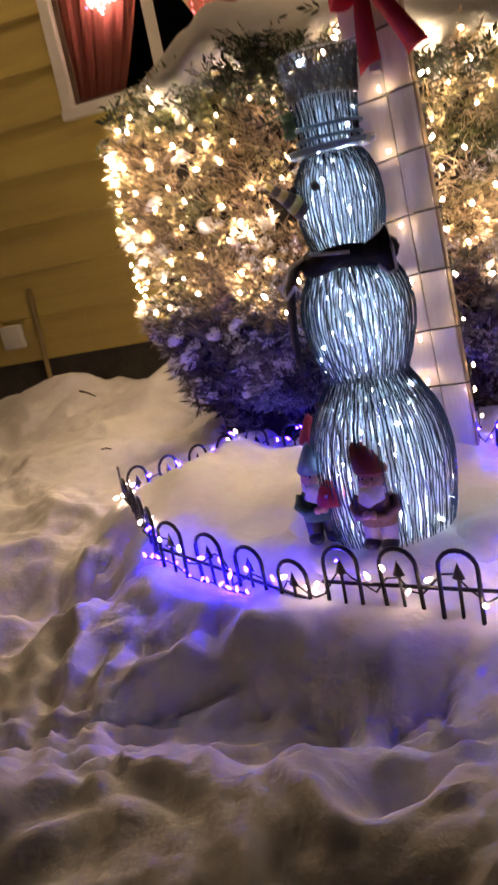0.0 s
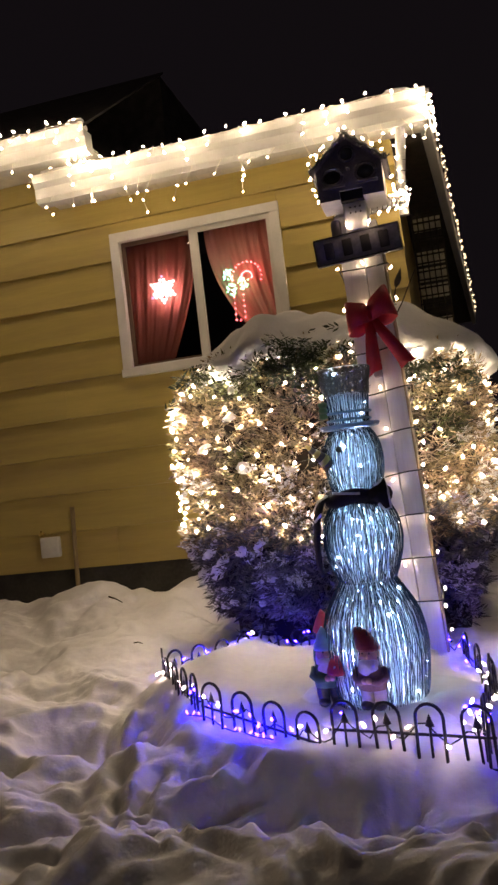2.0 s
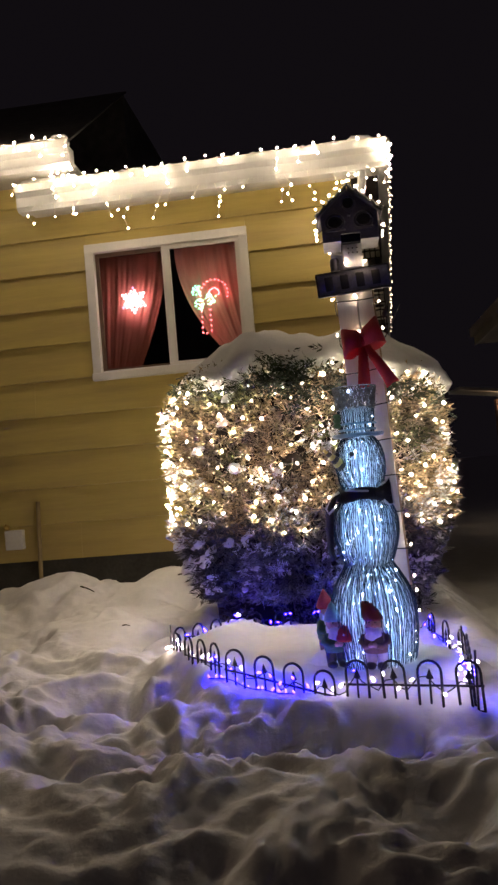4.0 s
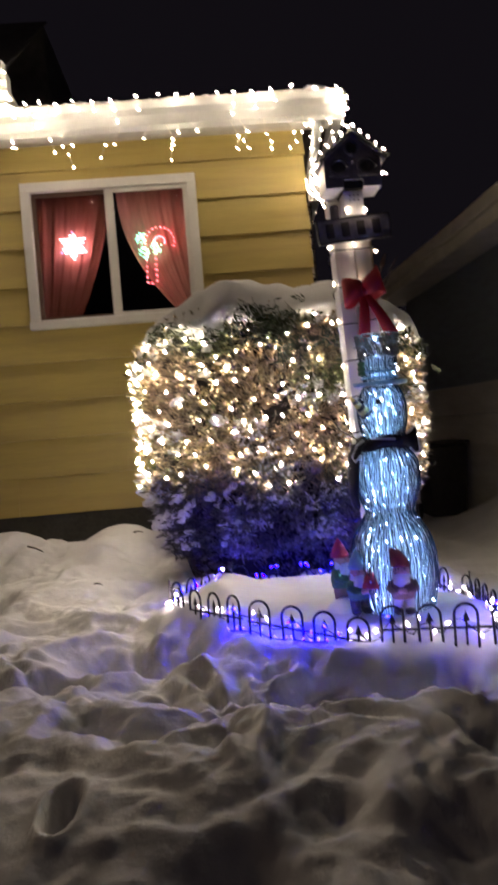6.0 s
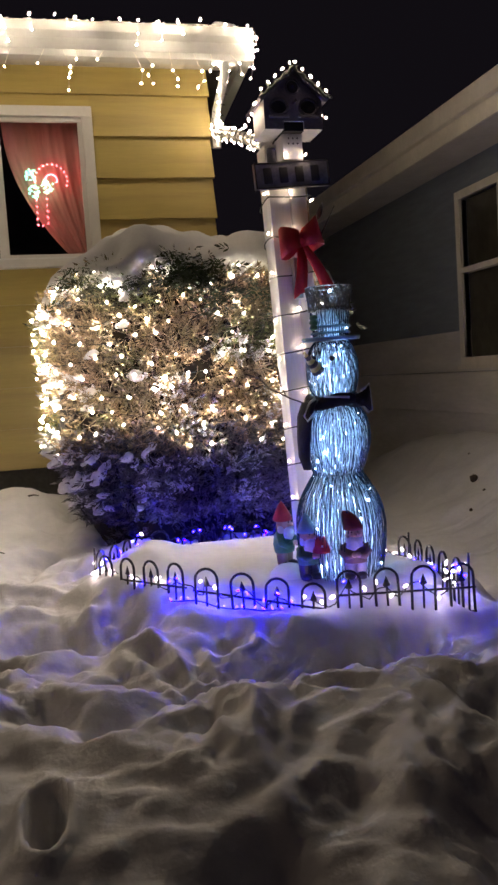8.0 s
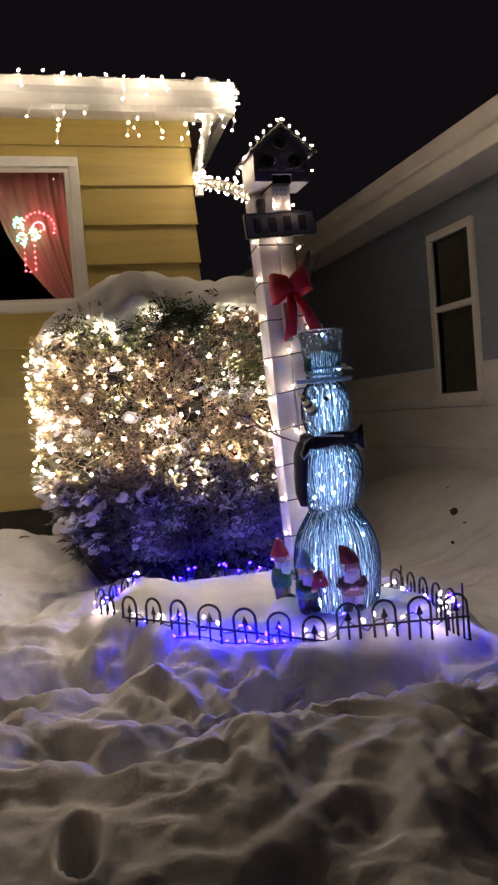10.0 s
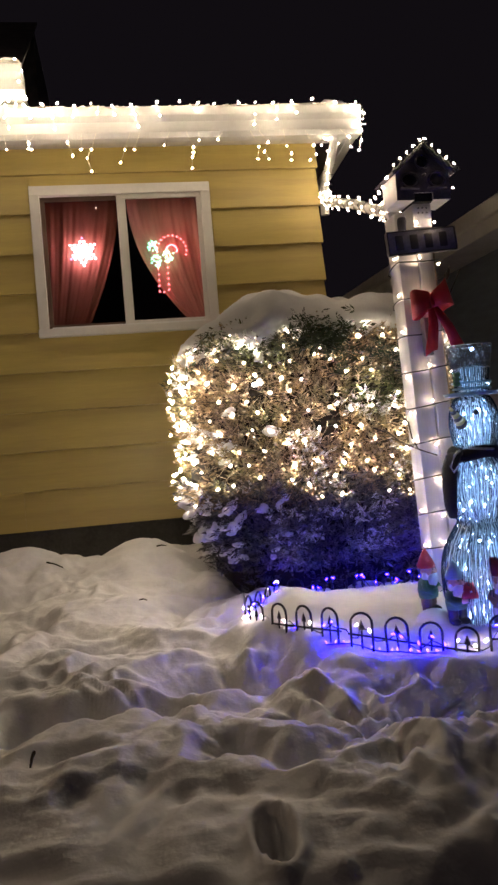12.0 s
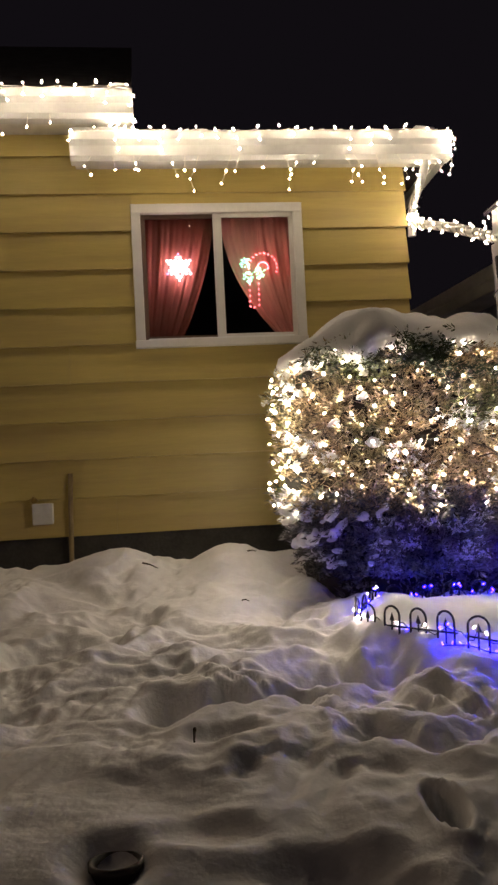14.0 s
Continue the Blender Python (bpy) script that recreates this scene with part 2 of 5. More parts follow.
def bulb_turn():
    return Euler((rnd.uniform(-1.2, 1.2), rnd.uniform(-1.2, 1.2), rnd.uniform(0, 6.28))).to_matrix().to_4x4()


def bulb_at(me, p, parent, name="bulb", size=1.0):
    return share(name, me, parent, Matrix.Translation(p) @ bulb_turn() @ Matrix.Diagonal((size, size, size, 1)))


ME_EAVE = bulb_mesh("eave_bulb", 0.0050, 0.018, B_EAVE)
ME_SIDE = bulb_mesh("side_bulb", 0.0056, 0.020, B_SIDE)
ME_BUSH = bulb_mesh("net_bulb", 0.0050, 0.0165, B_BUSH)
ME_POST = bulb_mesh("post_bulb", 0.0046, 0.018, B_POST)
ME_COOL = bulb_mesh("led", 0.0037, 0.012, B_COOL)
ME_SPARK = bulb_mesh("led", 0.0028, 0.009, B_SPARK)
ME_BLUE = bulb_mesh("blue_bulb", 0.0046, 0.019, B_BLUE)
ME_WHITE = bulb_mesh("white_bulb", 0.0050, 0.020, B_WHITE)

# ---------------------------------------------------------------- snow ground
PITS = [(-1.385, 0.72, 0.034, 0.085, -0.34), (-2.06, 1.68, 0.10, 0.15, -0.19), (-1.84, 1.66, 0.13, 0.12, -0.16),
        (-1.60, 1.70, 0.13, 0.11, -0.14), (-1.91, 1.27, 0.12, 0.06, -0.045), (-1.73, 0.55, 0.18, 0.08, -0.055), (-1.98, 0.72, 0.14, 0.06, -0.035),
        (-1.22, 1.10, 0.10, 0.10, -0.09), (-1.40, 1.26, 0.11, 0.08, -0.06), (-1.50, 1.17, 0.05, 0.05, -0.04), (-2.62, 2.55, 0.26, 0.22, -0.10),
        (-1.43, 1.97, 0.20, 0.11, -0.07), (-1.17, 1.90, 0.14, 0.13, -0.06), (-2.24, 3.02, 0.18, 0.2, -0.07), (-1.78, 2.42, 0.15, 0.15, -0.06),
        (-2.64, 1.72, 0.10, 0.10, -0.05), (-1.85, 1.02, 0.05, 0.05, -0.03), (-1.55, 0.48, 0.05, 0.04, -0.04), 
        (-1.25, 1.33, 0.12, 0.10, 0.05), (-1.11, 1.72, 0.08, 0.12, 0.05), (-0.21, 1.11, 0.08, 0.09, -0.08), (-0.75, 0.64, 0.09, 0.07, -0.05),
        (-1.0, 0.98, 0.08, 0.05, -0.04), (-0.95, 0.35, 0.14, 0.18, -0.07), (-0.45, 0.45, 0.12, 0.15, -0.06), (-0.15, 0.75, 0.16, 0.12, -0.06),
        (0.12, 1.22, 0.09, 0.07, -0.20), (-2.215, 0.63, 0.09, 0.09, -0.05), (-0.62, 2.02, 0.07, 0.09, -0.025), (0.42, 1.75, 0.12, 0.2, -0.10),
        (-1.2, 2.9, 0.18, 0.14, 0.05), (-2.35, 4.05, 0.28, 0.3, 0.10), (-1.62, 4.1, 0.26, 0.3, 0.10), (-3.2, 3.6, 0.5, 0.4, 0.06), (0.3, 1.35, 0.16, 0.12, 0.10)]


BED = [(-1.21, 2.38), (-0.84, 1.82), (-0.46, 1.66), (0.05, 1.53), (0.12, 2.05), (0.06, 2.6), (-0.1, 2.87), (-0.95, 2.92)]


def bed_distance(x, y):
    """How far a place lies outside the fenced bed (below nought inside)."""
    if not (-2 < x < 1 and 1 < y < 3.6):
        return 9.0
    best, inside = 9.0, False
    for (ax, ay), (bx, by) in zip(BED, BED[1:] + BED[:1]):
        ux, uy = bx - ax, by - ay
        t = min(max(((x - ax) * ux + (y - ay) * uy) / (ux * ux + uy * uy), 0), 1)
        best = min(best, math.hypot(x - ax - t * ux, y - ay - t * uy))
        if (ay > y) != (by > y) and x < ax + (y - ay) / (by - ay) * ux:
            inside = not inside
    return -best if inside else best


def snow_height(x, y):
    h = 0.385
    h -= 0.30 * smooth01(0.95, -0.6, y) * smooth01(-2.7, -1.5, x)
    edge = 0.055 * smooth01(-0.10, -0.26, x) * smooth01(-0.66, -0.46, x)
    garden = 1 - smooth01(-0.06 + edge, 0.13 + 1.6 * edge, bed_distance(x, y) + 0.03 * noise.noise(Vector((x * 7, y * 7, 0))))
    h += smooth01(1.9, 3.4, y) * 0.05 * (1 - smooth01(-1.0, 0.3, x))
    h += 0.13 * math.exp(-((y - 4.25) / 0.45) ** 2) * (1 - smooth01(-0.2, 0.4, x))
    h -= 0.14 * math.exp(-((x + 0.45) / 0.62) ** 2 - ((y - 1.40) / 0.20) ** 2)
    h += 0.05 * math.exp(-((x + 0.35) / 0.8) ** 2 - ((y - 1.02) / 0.16) ** 2)
    h -= 0.06 * math.exp(-((x + 1.28) / 0.2) ** 2 - ((y - 1.85) / 0.25) ** 2)
    # the cleared drive between the houses, and the bank along the neighbour's wall
    drive = smooth01(0.22, 0.62, x + 0.10 * noise.noise(Vector((y * 2, 0, 0)))) * smooth01(0.9, 1.5, y)
    h = h * (1 - drive) + drive * (0.10 - 0.30 * smooth01(5.0, 10.0, y) + 0.50 * smooth01(1.2, 2.45, x) * (1 - smooth01(6.0, 9.5, y)))
    h = h * (1 - garden) + garden * (0.438 + 0.066 * smooth01(-0.74, -0.98, x) + 0.05 * smooth01(0.02, 0.22, -bed_distance(x, y)) + 0.02 * (y - 2.2))
    for px, py, rx, ry, a in PITS:
        u, v = (x - px) / rx, (y - py) / ry
        if abs(u) < 2.2 and abs(v) < 2.2:
            h += a * math.exp(-(u * u + v * v) ** 1.6)
            h += -0.06 * a * math.exp(-((math.hypot(u, v) - 1.5) / 0.4) ** 2)
    far = 1 - 0.85 * smooth01(3.6, 7.0, math.hypot(x + 0.8, y - 1.6)) - 0.15 * smooth01(8, 20, math.hypot(x, y - 2))
    slope = math.exp(-((x + 0.5) / 0.7) ** 2 - ((y - 1.5) / 0.18) ** 2)
    calm = 1 - 0.86 * garden - 0.2 * smooth01(3.2, 4.2, y)
    p = Vector((x, y, 0.0))
    warp = Vector((noise.noise(p * 2.3 + Vector((4, 1, 0))), noise.noise(p * 2.3 + Vector((9, 5, 0))), 0)) * 0.20
    q = p + warp
    tramp = (0.42 + 0.20 * smooth01(2.2, 3.2, y) + 0.30 * smooth01(-1.5, -0.9, x)) * (0.5 + 0.5 * smooth01(0.7, 1.3, y + 0.5 * (x + 1.6))) + 0.66 * math.exp(-((x + 1.3) / 1.2) ** 2 - ((y - 1.8) / 0.9) ** 2)
    rough = 0.055 * noise.noise(q * 1.9)
    along, across = 0.90 * q.x + 0.43 * q.y, 0.43 * q.x - 0.90 * q.y
    near = smooth01(1.5, 0.7, y) * smooth01(-2.4, -1.2, x)
    rough += near * 0.040 * noise.noise(Vector((along * 1.5, across * 3.4, 7.0)))
    rough += near * (0.016 * noise.noise(Vector((along * 5.0, across * 9.0, 2.0))) + 0.010 * noise.noise(p * 11) + 0.006 * noise.noise(p * 24))
    rough += (0.026 * (0.5 + tramp) + 0.022 * smooth01(2.1, 2.6, y)) * noise.noise(q * 4.6 + Vector((3, 8, 0)))
    if far > 0 and abs(x) < 6 and -1 < y < 6:
        # trodden hollows with ridges between them, then broken crumbs
        d1 = noise.voronoi(Vector((q.x * 4.6, q.y * 5.2, 0.5)))[0][0]
        d2 = noise.voronoi(Vector((q.x * 9 + 3, q.y * 10, 1.5)))[0][0]
        trod = tramp * (1 - 0.75 * smooth01(1.15, 0.55, y + 0.2 * (x + 1.6)) * (0.35 + 0.65 * smooth01(-1.0, -1.6, x)))
        d3 = noise.voronoi(Vector((q.x * 19 + 2 * q.y, q.y * 20, 4.5)))[0][0] ** 2
        patch = smooth01(-0.25, 0.3, noise.noise(q * 1.6 + Vector((7, 7, 0))))
        crumb = smooth01(-0.05, 0.35, noise.noise(q * 3.1 + Vector((2, 9, 5))))
        rough += trod * (0.030 * (smooth01(0.0, 0.75, d1) - 0.5) + 0.046 * (0.35 + 0.65 * patch) * (smooth01(0.0, 0.8, d2) - 0.5))
        rough += trod * (0.008 + 0.030 * crumb) * (0.25 - d3)
        rough += tramp * (0.010 * noise.noise(p * 15) + 0.005 * noise.noise(p * 34))
    bank = math.exp(-((x - 2.1) / 0.55) ** 2 - ((y - 6.3) / 1.3) ** 2)
    rough += bank * (0.12 + 0.13 * noise.noise(p * 4.5) + 0.07 * noise.noise(p * 11))
    rough += 0.022 * noise.noise(q * 14 + Vector((1, 2, 3))) * smooth01(-1.5, -0.7, x) * smooth01(2.2, 1.4, y)
    rough += slope * (0.040 * noise.noise(q * 6.5 + Vector((5, 3, 1))) + 0.022 * noise.noise(p * 15 + Vector((1, 7, 2))) + 0.008 * noise.noise(p * 32))
    h += far * calm * rough
    return h


def graded(lo, hi, step, far):
    v, out, s = hi, [], step
    n = round((hi - lo) / step)
    mid = [lo + (hi - lo) * i / n for i in range(n + 1)]
    up, down = [], []
    while v < far:
        s *= 1.13
        v += s
        up.append(v)
    v, s = lo, step
    while v > -far:
        s *= 1.13
        v -= s
        down.append(v)
    return down[::-1] + mid + up


def build_ground():
    xs, ys = graded(-3.2, 0.5, 0.014, 400), graded(-0.1, 4.1, 0.014, 400)
    verts = [(x, y, snow_height(x, y)) for y in ys for x in xs]
    w = len(xs)
    faces = [(j * w + i, j * w + i + 1, (j + 1) * w + i + 1, (j + 1) * w + i) for j in range(len(ys) - 1) for i in range(w - 1)]
    me = bpy.data.meshes.new("ground")
    me.from_pydata(verts, [], faces)
    me.materials.append(M_SNOW)
    me.shade_smooth()
    tagged(new("ground", me), "trampled deep white snow with footprints and drifts", "snow", kind="structure")


build_ground()

# ---------------------------------------------------------------- the yellow house
CORNER = -0.096
WX0, WX1, WZ0, WZ1 = -2.172, -0.902, 2.076, 3.135


def build_house():
    wall = new("wall_north")
    tagged(wall, "yellow painted house wall of wide lap siding", "wall", kind="structure")
    bm = bmesh.new()
    # backing wall with a real opening for the window
    for x0, x1, z0, z1 in ((-9, -2.5, 0.735, 3.66), (-2.5, WX0 + 0.03, 0.735, 3.41), (WX1 - 0.03, CORNER - 0.02, 0.735, 3.41), (WX0 + 0.03, WX1 - 0.03, 0.735, WZ0 + 0.03), (WX0 + 0.03, WX1 - 0.03, WZ1 - 0.03, 3.41)):
        box(bm, x0, x1, 4.665, 4.78, z0, z1)
    box(bm, CORNER - 0.13, CORNER - 0.02, 4.78, 13, 0.2, 3.41)
    part("wall_core", bm, M_YELLOW, wall, smooth=False)
    bm = bmesh.new()
    box(bm, -9, CORNER - 0.03, 4.668, 4.76, -0.2, 0.76)
    part("foundation", bm, M_FOUND, wall, "dark concrete foundation below the siding", smooth=False)

    def board(x0, x1, z0, z1, cut_end):
        bm = bmesh.new()
        prof = [(4.629, z0), (4.650, z0 - 0.002), (4.663, z1 + 0.012), (4.655, z1 + 0.012)]
        a = [bm.verts.new((x0, y, z)) for y, z in prof]
        b = [bm.verts.new((x1 + (0.012 if cut_end and i < 2 else 0), y, z)) for i, (y, z) in enumerate(prof)]
        for i in range(4):
            bm.faces.new((a[i], a[(i + 1) % 4], b[(i + 1) % 4], b[i]))
        bm.faces.new(a[::-1])
        bm.faces.new(b)
        bmesh.ops.recalc_face_normals(bm, faces=bm.faces)
        part("siding_board", bm, M_YELLOW, wall, smooth=False)

    for k in range(11):
        z0 = 0.735 + 0.276 * k
        z1 = z0 + 0.276
        if k == 10:
            spans = [(-9.0, -2.5)]
        elif k == 9:
            spans = [(-9.0, -4.2), (-4.2, CORNER)]
        elif z1 > WZ0 + 0.06 and z0 < WZ1 - 0.05:
            spans = [(-9.0, -4.6), (-4.6, WX0 + 0.01), (WX1 - 0.01, CORNER)]
        else:
            cut = {0: -2.37, 4: -2.66}.get(k, -4.3 - 0.3 * (k % 3))
            spans = [(-9.0, cut - 0.0006), (cut + 0.0006, CORNER)]
        for a, b in spans:
            board(a, b, z0, min(z1, 3.40) if k < 10 else 3.66, b == CORNER)
    board(WX0 + 0.01, WX1 - 0.01, WZ1 - 0.005, 3.219, False)
    # siding of the east face, running back
    for k in range(10):
        z0 = 0.735 + 0.276 * k
        bm = bmesh.new()
        box(bm, CORNER - 0.012, CORNER + 0.003, 4.68, 13, z0, min(z0 + 0.274, 3.40))
        part("siding_board", bm, M_YELLOW, wall, smooth=False)

    # eaves
    def gutter(name, x0, x1, z0, z1, y0, label):
        g = thing(name, label, "gutter", kind="structure")
        bm = bmesh.new()
        prof = [(y0 + 0.04, z0), (y0 + 0.015, z0 + 0.03), (y0 + 0.018, z0 + 0.10), (y0 - 0.008, z0 + 0.135), (y0 - 0.008, z1 - 0.012), (y0 + 0.004, z1), (y0 + 0.014, z1), (y0 + 0.014, z1 - 0.05), (y0 + 0.13, z1 - 0.05), (y0 + 0.13, z0)]
        a = [bm.verts.new((x0, y, z)) for y, z in prof]
        b = [bm.verts.new((x1, y, z)) for y, z in prof]
        for i in range(len(prof)):
            j = (i + 1) % len(prof)
            bm.faces.new((a[i], a[j], b[j], b[i]))
        bm.faces.new(a)
        bm.faces.new(b)
        bmesh.ops.recalc_face_normals(bm, faces=bm.faces)
        part("trough", bm, M_GUTTER, g, smooth=False)
        bm = bmesh.new()
        x = x0 + 0.3
        while x < x1:
            box(bm, x, x + 0.012, y0 - 0.012, y0 + 0.01, z1 - 0.03, z1 + 0.006)
            x += 0.61
        part("hanger", bm, M_GUTTER, g, smooth=False)
        return g

    gutter("gutter_low", -2.56, 0.165, 3.345, 3.545, 4.29, "white metal gutter bright with warm lights")
    gutter("gutter_high", -9.0, -2.115, 3.62, 3.82, 4.24, "white metal gutter of the higher eave")
    bm = bmesh.new()
    x = -2.55
    while x < 0.10:
        box(bm, x, x + 0.096, 4.42, 4.66, 3.405, 3.42)
        box(bm, x + 0.096, x + 0.1, 4.42, 4.66, 3.410, 3.42)
        x += 0.1
    box(bm, -9, -2.12, 4.36, 4.66, 3.66, 3.68)
    side = bmesh.new()
    top = [side.verts.new(p) for p in ((CORNER + 0.004, 4.662, 3.418), (0.10, 4.662, 3.418), (0.60, 13, 3.418), (CORNER + 0.004, 13, 3.418))]
    low = [side.verts.new(v.co - Vector((0, 0, 0.012))) for v in top]
    side.faces.new(top)
    side.faces.new(low[::-1])
    for i in range(4):
        side.faces.new((top[i], low[i], low[(i + 1) % 4], top[(i + 1) % 4]))
    bmesh.ops.recalc_face_normals(side, faces=side.faces)
    solid("soffit", side, M_WOODDK, "dark brown soffit under the side eave", "soffit", kind="structure", smooth=False)
    solid("soffit", bm, mat("brown white soffit", (0.55, 0.52, 0.46), 0.6, vary=0.1), "ribbed pale soffit under the eave", "soffit", kind="structure", smooth=False)
    bm = bmesh.new()
    box(bm, 0.10, 0.165, 4.42, 13, 3.36, 3.54)
    for v in bm.verts:
        v.co.x += max(0, v.co.y - 4.42) * 0.058
    box(bm, -2.56, -2.13, 4.42, 4.5, 3.42, 3.62)
    solid("fascia", bm, M_GUTTER, "white fascia board along the eaves", "fascia", kind="structure", smooth=False)
    # roofs
    roof = thing("roof", "dark shingled roof of the yellow house in the night", "roof", kind="structure")
    for name, x0, x1, y0, z0, y1, z1 in (("roof_slope", -2.13, 0.19, 4.33, 3.545, 8.5, 4.35), ("roof_slope", -9, -2.12, 4.28, 3.82, 6.2, 5.1)):
        bm = bmesh.new()
        vs = [bm.verts.new(p) for p in ((x0, y0, z0), (x1, y0, z0), (x1, y1, z1), (x0, y1, z1))]
        f = bm.faces.new(vs)
        r = bmesh.ops.extrude_face_region(bm, geom=[f])
        for v in r["geom"]:
            if isinstance(v, bmesh.types.BMVert):
                v.co.z -= 0.02
        bmesh.ops.recalc_face_normals(bm, faces=bm.faces)
        part(name, bm, M_ROOF, roof, smooth=False)
    bm = bmesh.new()
    box(bm, -9, -2.16, 6.2, 10, 3.4, 5.08)
    box(bm, -2.14, CORNER, 8.4, 13, 3.4, 4.33)
    part("roof_back", bm, M_ROOF, roof, smooth=False)
    # snow lumps left on the roof edge
    for x, y, z, r in ((-2.20, 4.32, 3.85, 0.05), (-1.67, 4.40, 3.565, 0.045), (-2.24, 4.38, 3.83, 0.07), (-1.05, 4.42, 3.55, 0.05), (-0.35, 4.40, 3.55, 0.06), (-1.9, 4.42, 3.55, 0.07), (-0.02, 4.40, 3.56, 0.08)):
        bm = bmesh.new()
        blob(bm, (x, y, z), (r * 1.4, r, r * 0.7), 0.3, 20, 2, seed=x)
        solid("snow_lump", bm, M_CAP, "small lump of old snow on the roof edge", "snow", "snow lumps on the roof edge")
    # ice along the roof edge
    bm = bmesh.new()
    for i in range(60):
        x = -2.5 + 2.65 * i / 60
        blob(bm, (x, 4.36, 3.55 + 0.006 * math.sin(i * 2.3)), (0.035, 0.05, 0.012 + 0.008 * rnd.random()), 0.3, 30, 1, seed=i)
    solid("roof_edge_snow", bm, M_CAP, "thin crust of snow along the roof edge", "snow", kind="stuff")

    # downspout elbow at the corner
    ds = thing("downspout", "white downspout bending from the gutter to the house corner", "downspout")
    bm = bmesh.new()
    tube(bm, [(-0.02, 4.37, 3.37), (-0.02, 4.38, 3.30), (-0.035, 4.46, 3.20), (-0.055, 4.56, 3.10), (-0.06, 4.60, 3.02), (-0.06, 4.61, 2.86)], 0.032, 8)
    part("pipe", bm, M_GUTTER, ds)
    return wall


wall_north = build_house()


def build_window():
    w = thing("window_1", "white sliding window with pink curtains and lit ornaments", "window", kind="structure")
    fr = 0.068
    for x0, x1, z0, z1 in ((WX0, WX1, WZ1 - fr, WZ1), (WX0, WX0 + fr, WZ0 + 0.06, WZ1 - fr), (WX1 - fr, WX1, WZ0 + 0.06, WZ1 - fr)):
        bm = bmesh.new()
        box(bm, x0, x1, 4.615, 4.70, z0, z1, 0.004)
        part("window_frame", bm, M_WHITE, w, smooth=False)
    bm = bmesh.new()
    box(bm, WX0 - 0.005, WX1 + 0.005, 4.598, 4.70, WZ0, WZ0 + 0.058, 0.006)
    part("window_sill", bm, M_WHITE, w, "white sill with a thin line of snow", smooth=False)
    bm = bmesh.new()
    box(bm, WX0 + 0.09, WX1 - 0.1, 4.602, 4.64, WZ0 + 0.056, WZ0 + 0.066, 0.003)
    part("sill_snow", bm, M_CAP, w)
    # sashes
    mx = -1.540
    for name, x0, x1, y, mt in (("sash", WX0 + fr, mx + 0.015, 4.665, M_SCREEN), ("sash", mx - 0.032, WX1 - fr, 4.640, M_WHITE)):
        s = 0.030 if mt is M_SCREEN else 0.032
        for a, b, c, d in ((x0, x1, WZ1 - fr - s, WZ1 - fr), (x0, x1, WZ0 + 0.06, WZ0 + 0.06 + s), (x0, x0 + s * (2.0 if mt is M_WHITE else 1), WZ0 + 0.06 + s, WZ1 - fr - s), (x1 - s, x1, WZ0 + 0.06 + s, WZ1 - fr - s)):
            bm = bmesh.new()
            box(bm, a, b, y, y + 0.022, c, d, 0.002)
            part("sash_bar", bm, mt, w, smooth=False)
        bm = bmesh.new()
        box(bm, x0 + s, x1 - s, y + 0.010, y + 0.013, WZ0 + 0.06 + s, WZ1 - fr - s)
        ob = part("pane", bm, M_GLASSDK if mt is M_SCREEN else M_GLASS, w, smooth=False)
        ob.visible_shadow = False
    # room behind; near-black sides stand in for its lack of light
    room = thing("room", "room behind the window, its lack of light painted as near-black", "room", kind="structure")
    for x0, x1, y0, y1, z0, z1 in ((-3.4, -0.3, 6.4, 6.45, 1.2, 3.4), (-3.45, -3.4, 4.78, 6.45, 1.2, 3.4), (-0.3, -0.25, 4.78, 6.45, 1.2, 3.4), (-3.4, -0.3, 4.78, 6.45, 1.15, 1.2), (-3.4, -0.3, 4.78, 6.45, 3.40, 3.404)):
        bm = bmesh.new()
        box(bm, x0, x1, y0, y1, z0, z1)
        part("room_side", bm, M_ROOMSHADE, room, smooth=False)

    # curtains gathered to one side, with folds
    def curtain(inner_top, inner_low, outer, power, label):
        bm = bmesh.new()
        rows, cols = 26, 90
        grid = []
        for j in range(rows + 1):
            v = j / rows
            z = WZ1 - 0.05 - v * (WZ1 - WZ0 - 0.07)
            inner = inner_top + (inner_low - inner_top) * v ** power
            line = []
            for i in range(cols + 1):
                u = i / cols
                x = outer + (inner - outer) * u
                fold = 0.008 * math.sin(u * 34 + 2.5 * v) + 0.004 * math.sin(u * 77 + 5 * v) + 0.006 * math.sin(u * 13 - 2 * v)
                line.append(bm.verts.new((x, 4.775 + fold * (0.6 + 0.4 * (1 - v)), z)))
            grid.append(line)
        for a, b in zip(grid, grid[1:]):
            for i in range(cols):
                bm.faces.new((a[i], a[i + 1], b[i + 1], b[i]))
        ob = solid("curtain", bm, M_CURTAIN, label, "curtain", "pink curtains in the window")
        mod = ob.modifiers.new("cloth", "SOLIDIFY")
        mod.thickness = 0.002

    curtain(-1.56, -1.86, -2.12, 1.7, "sheer dusty pink curtain tied back behind the pane")
    curtain(-1.50, -1.04, -0.93, 2.1, "dusty pink curtain drawn to the window's side")

    # lit star
    star = thing("star_light", "glowing star ornament of pinkish white lights in the window", "ornament")
    me = bulb_mesh("star_bulb", 0.011, 0.022, B_STAR)
    me2 = bulb_mesh("star_bulb_violet", 0.009, 0.02, bulb_mat("violet star bulb", (0.75, 0.35, 1.0), 10))
    bm = bmesh.new()
    pts = []
    for i in range(13):
        a = math.pi / 2 + i * math.pi / 6
        r = 0.098 if i % 2 == 0 else 0.055
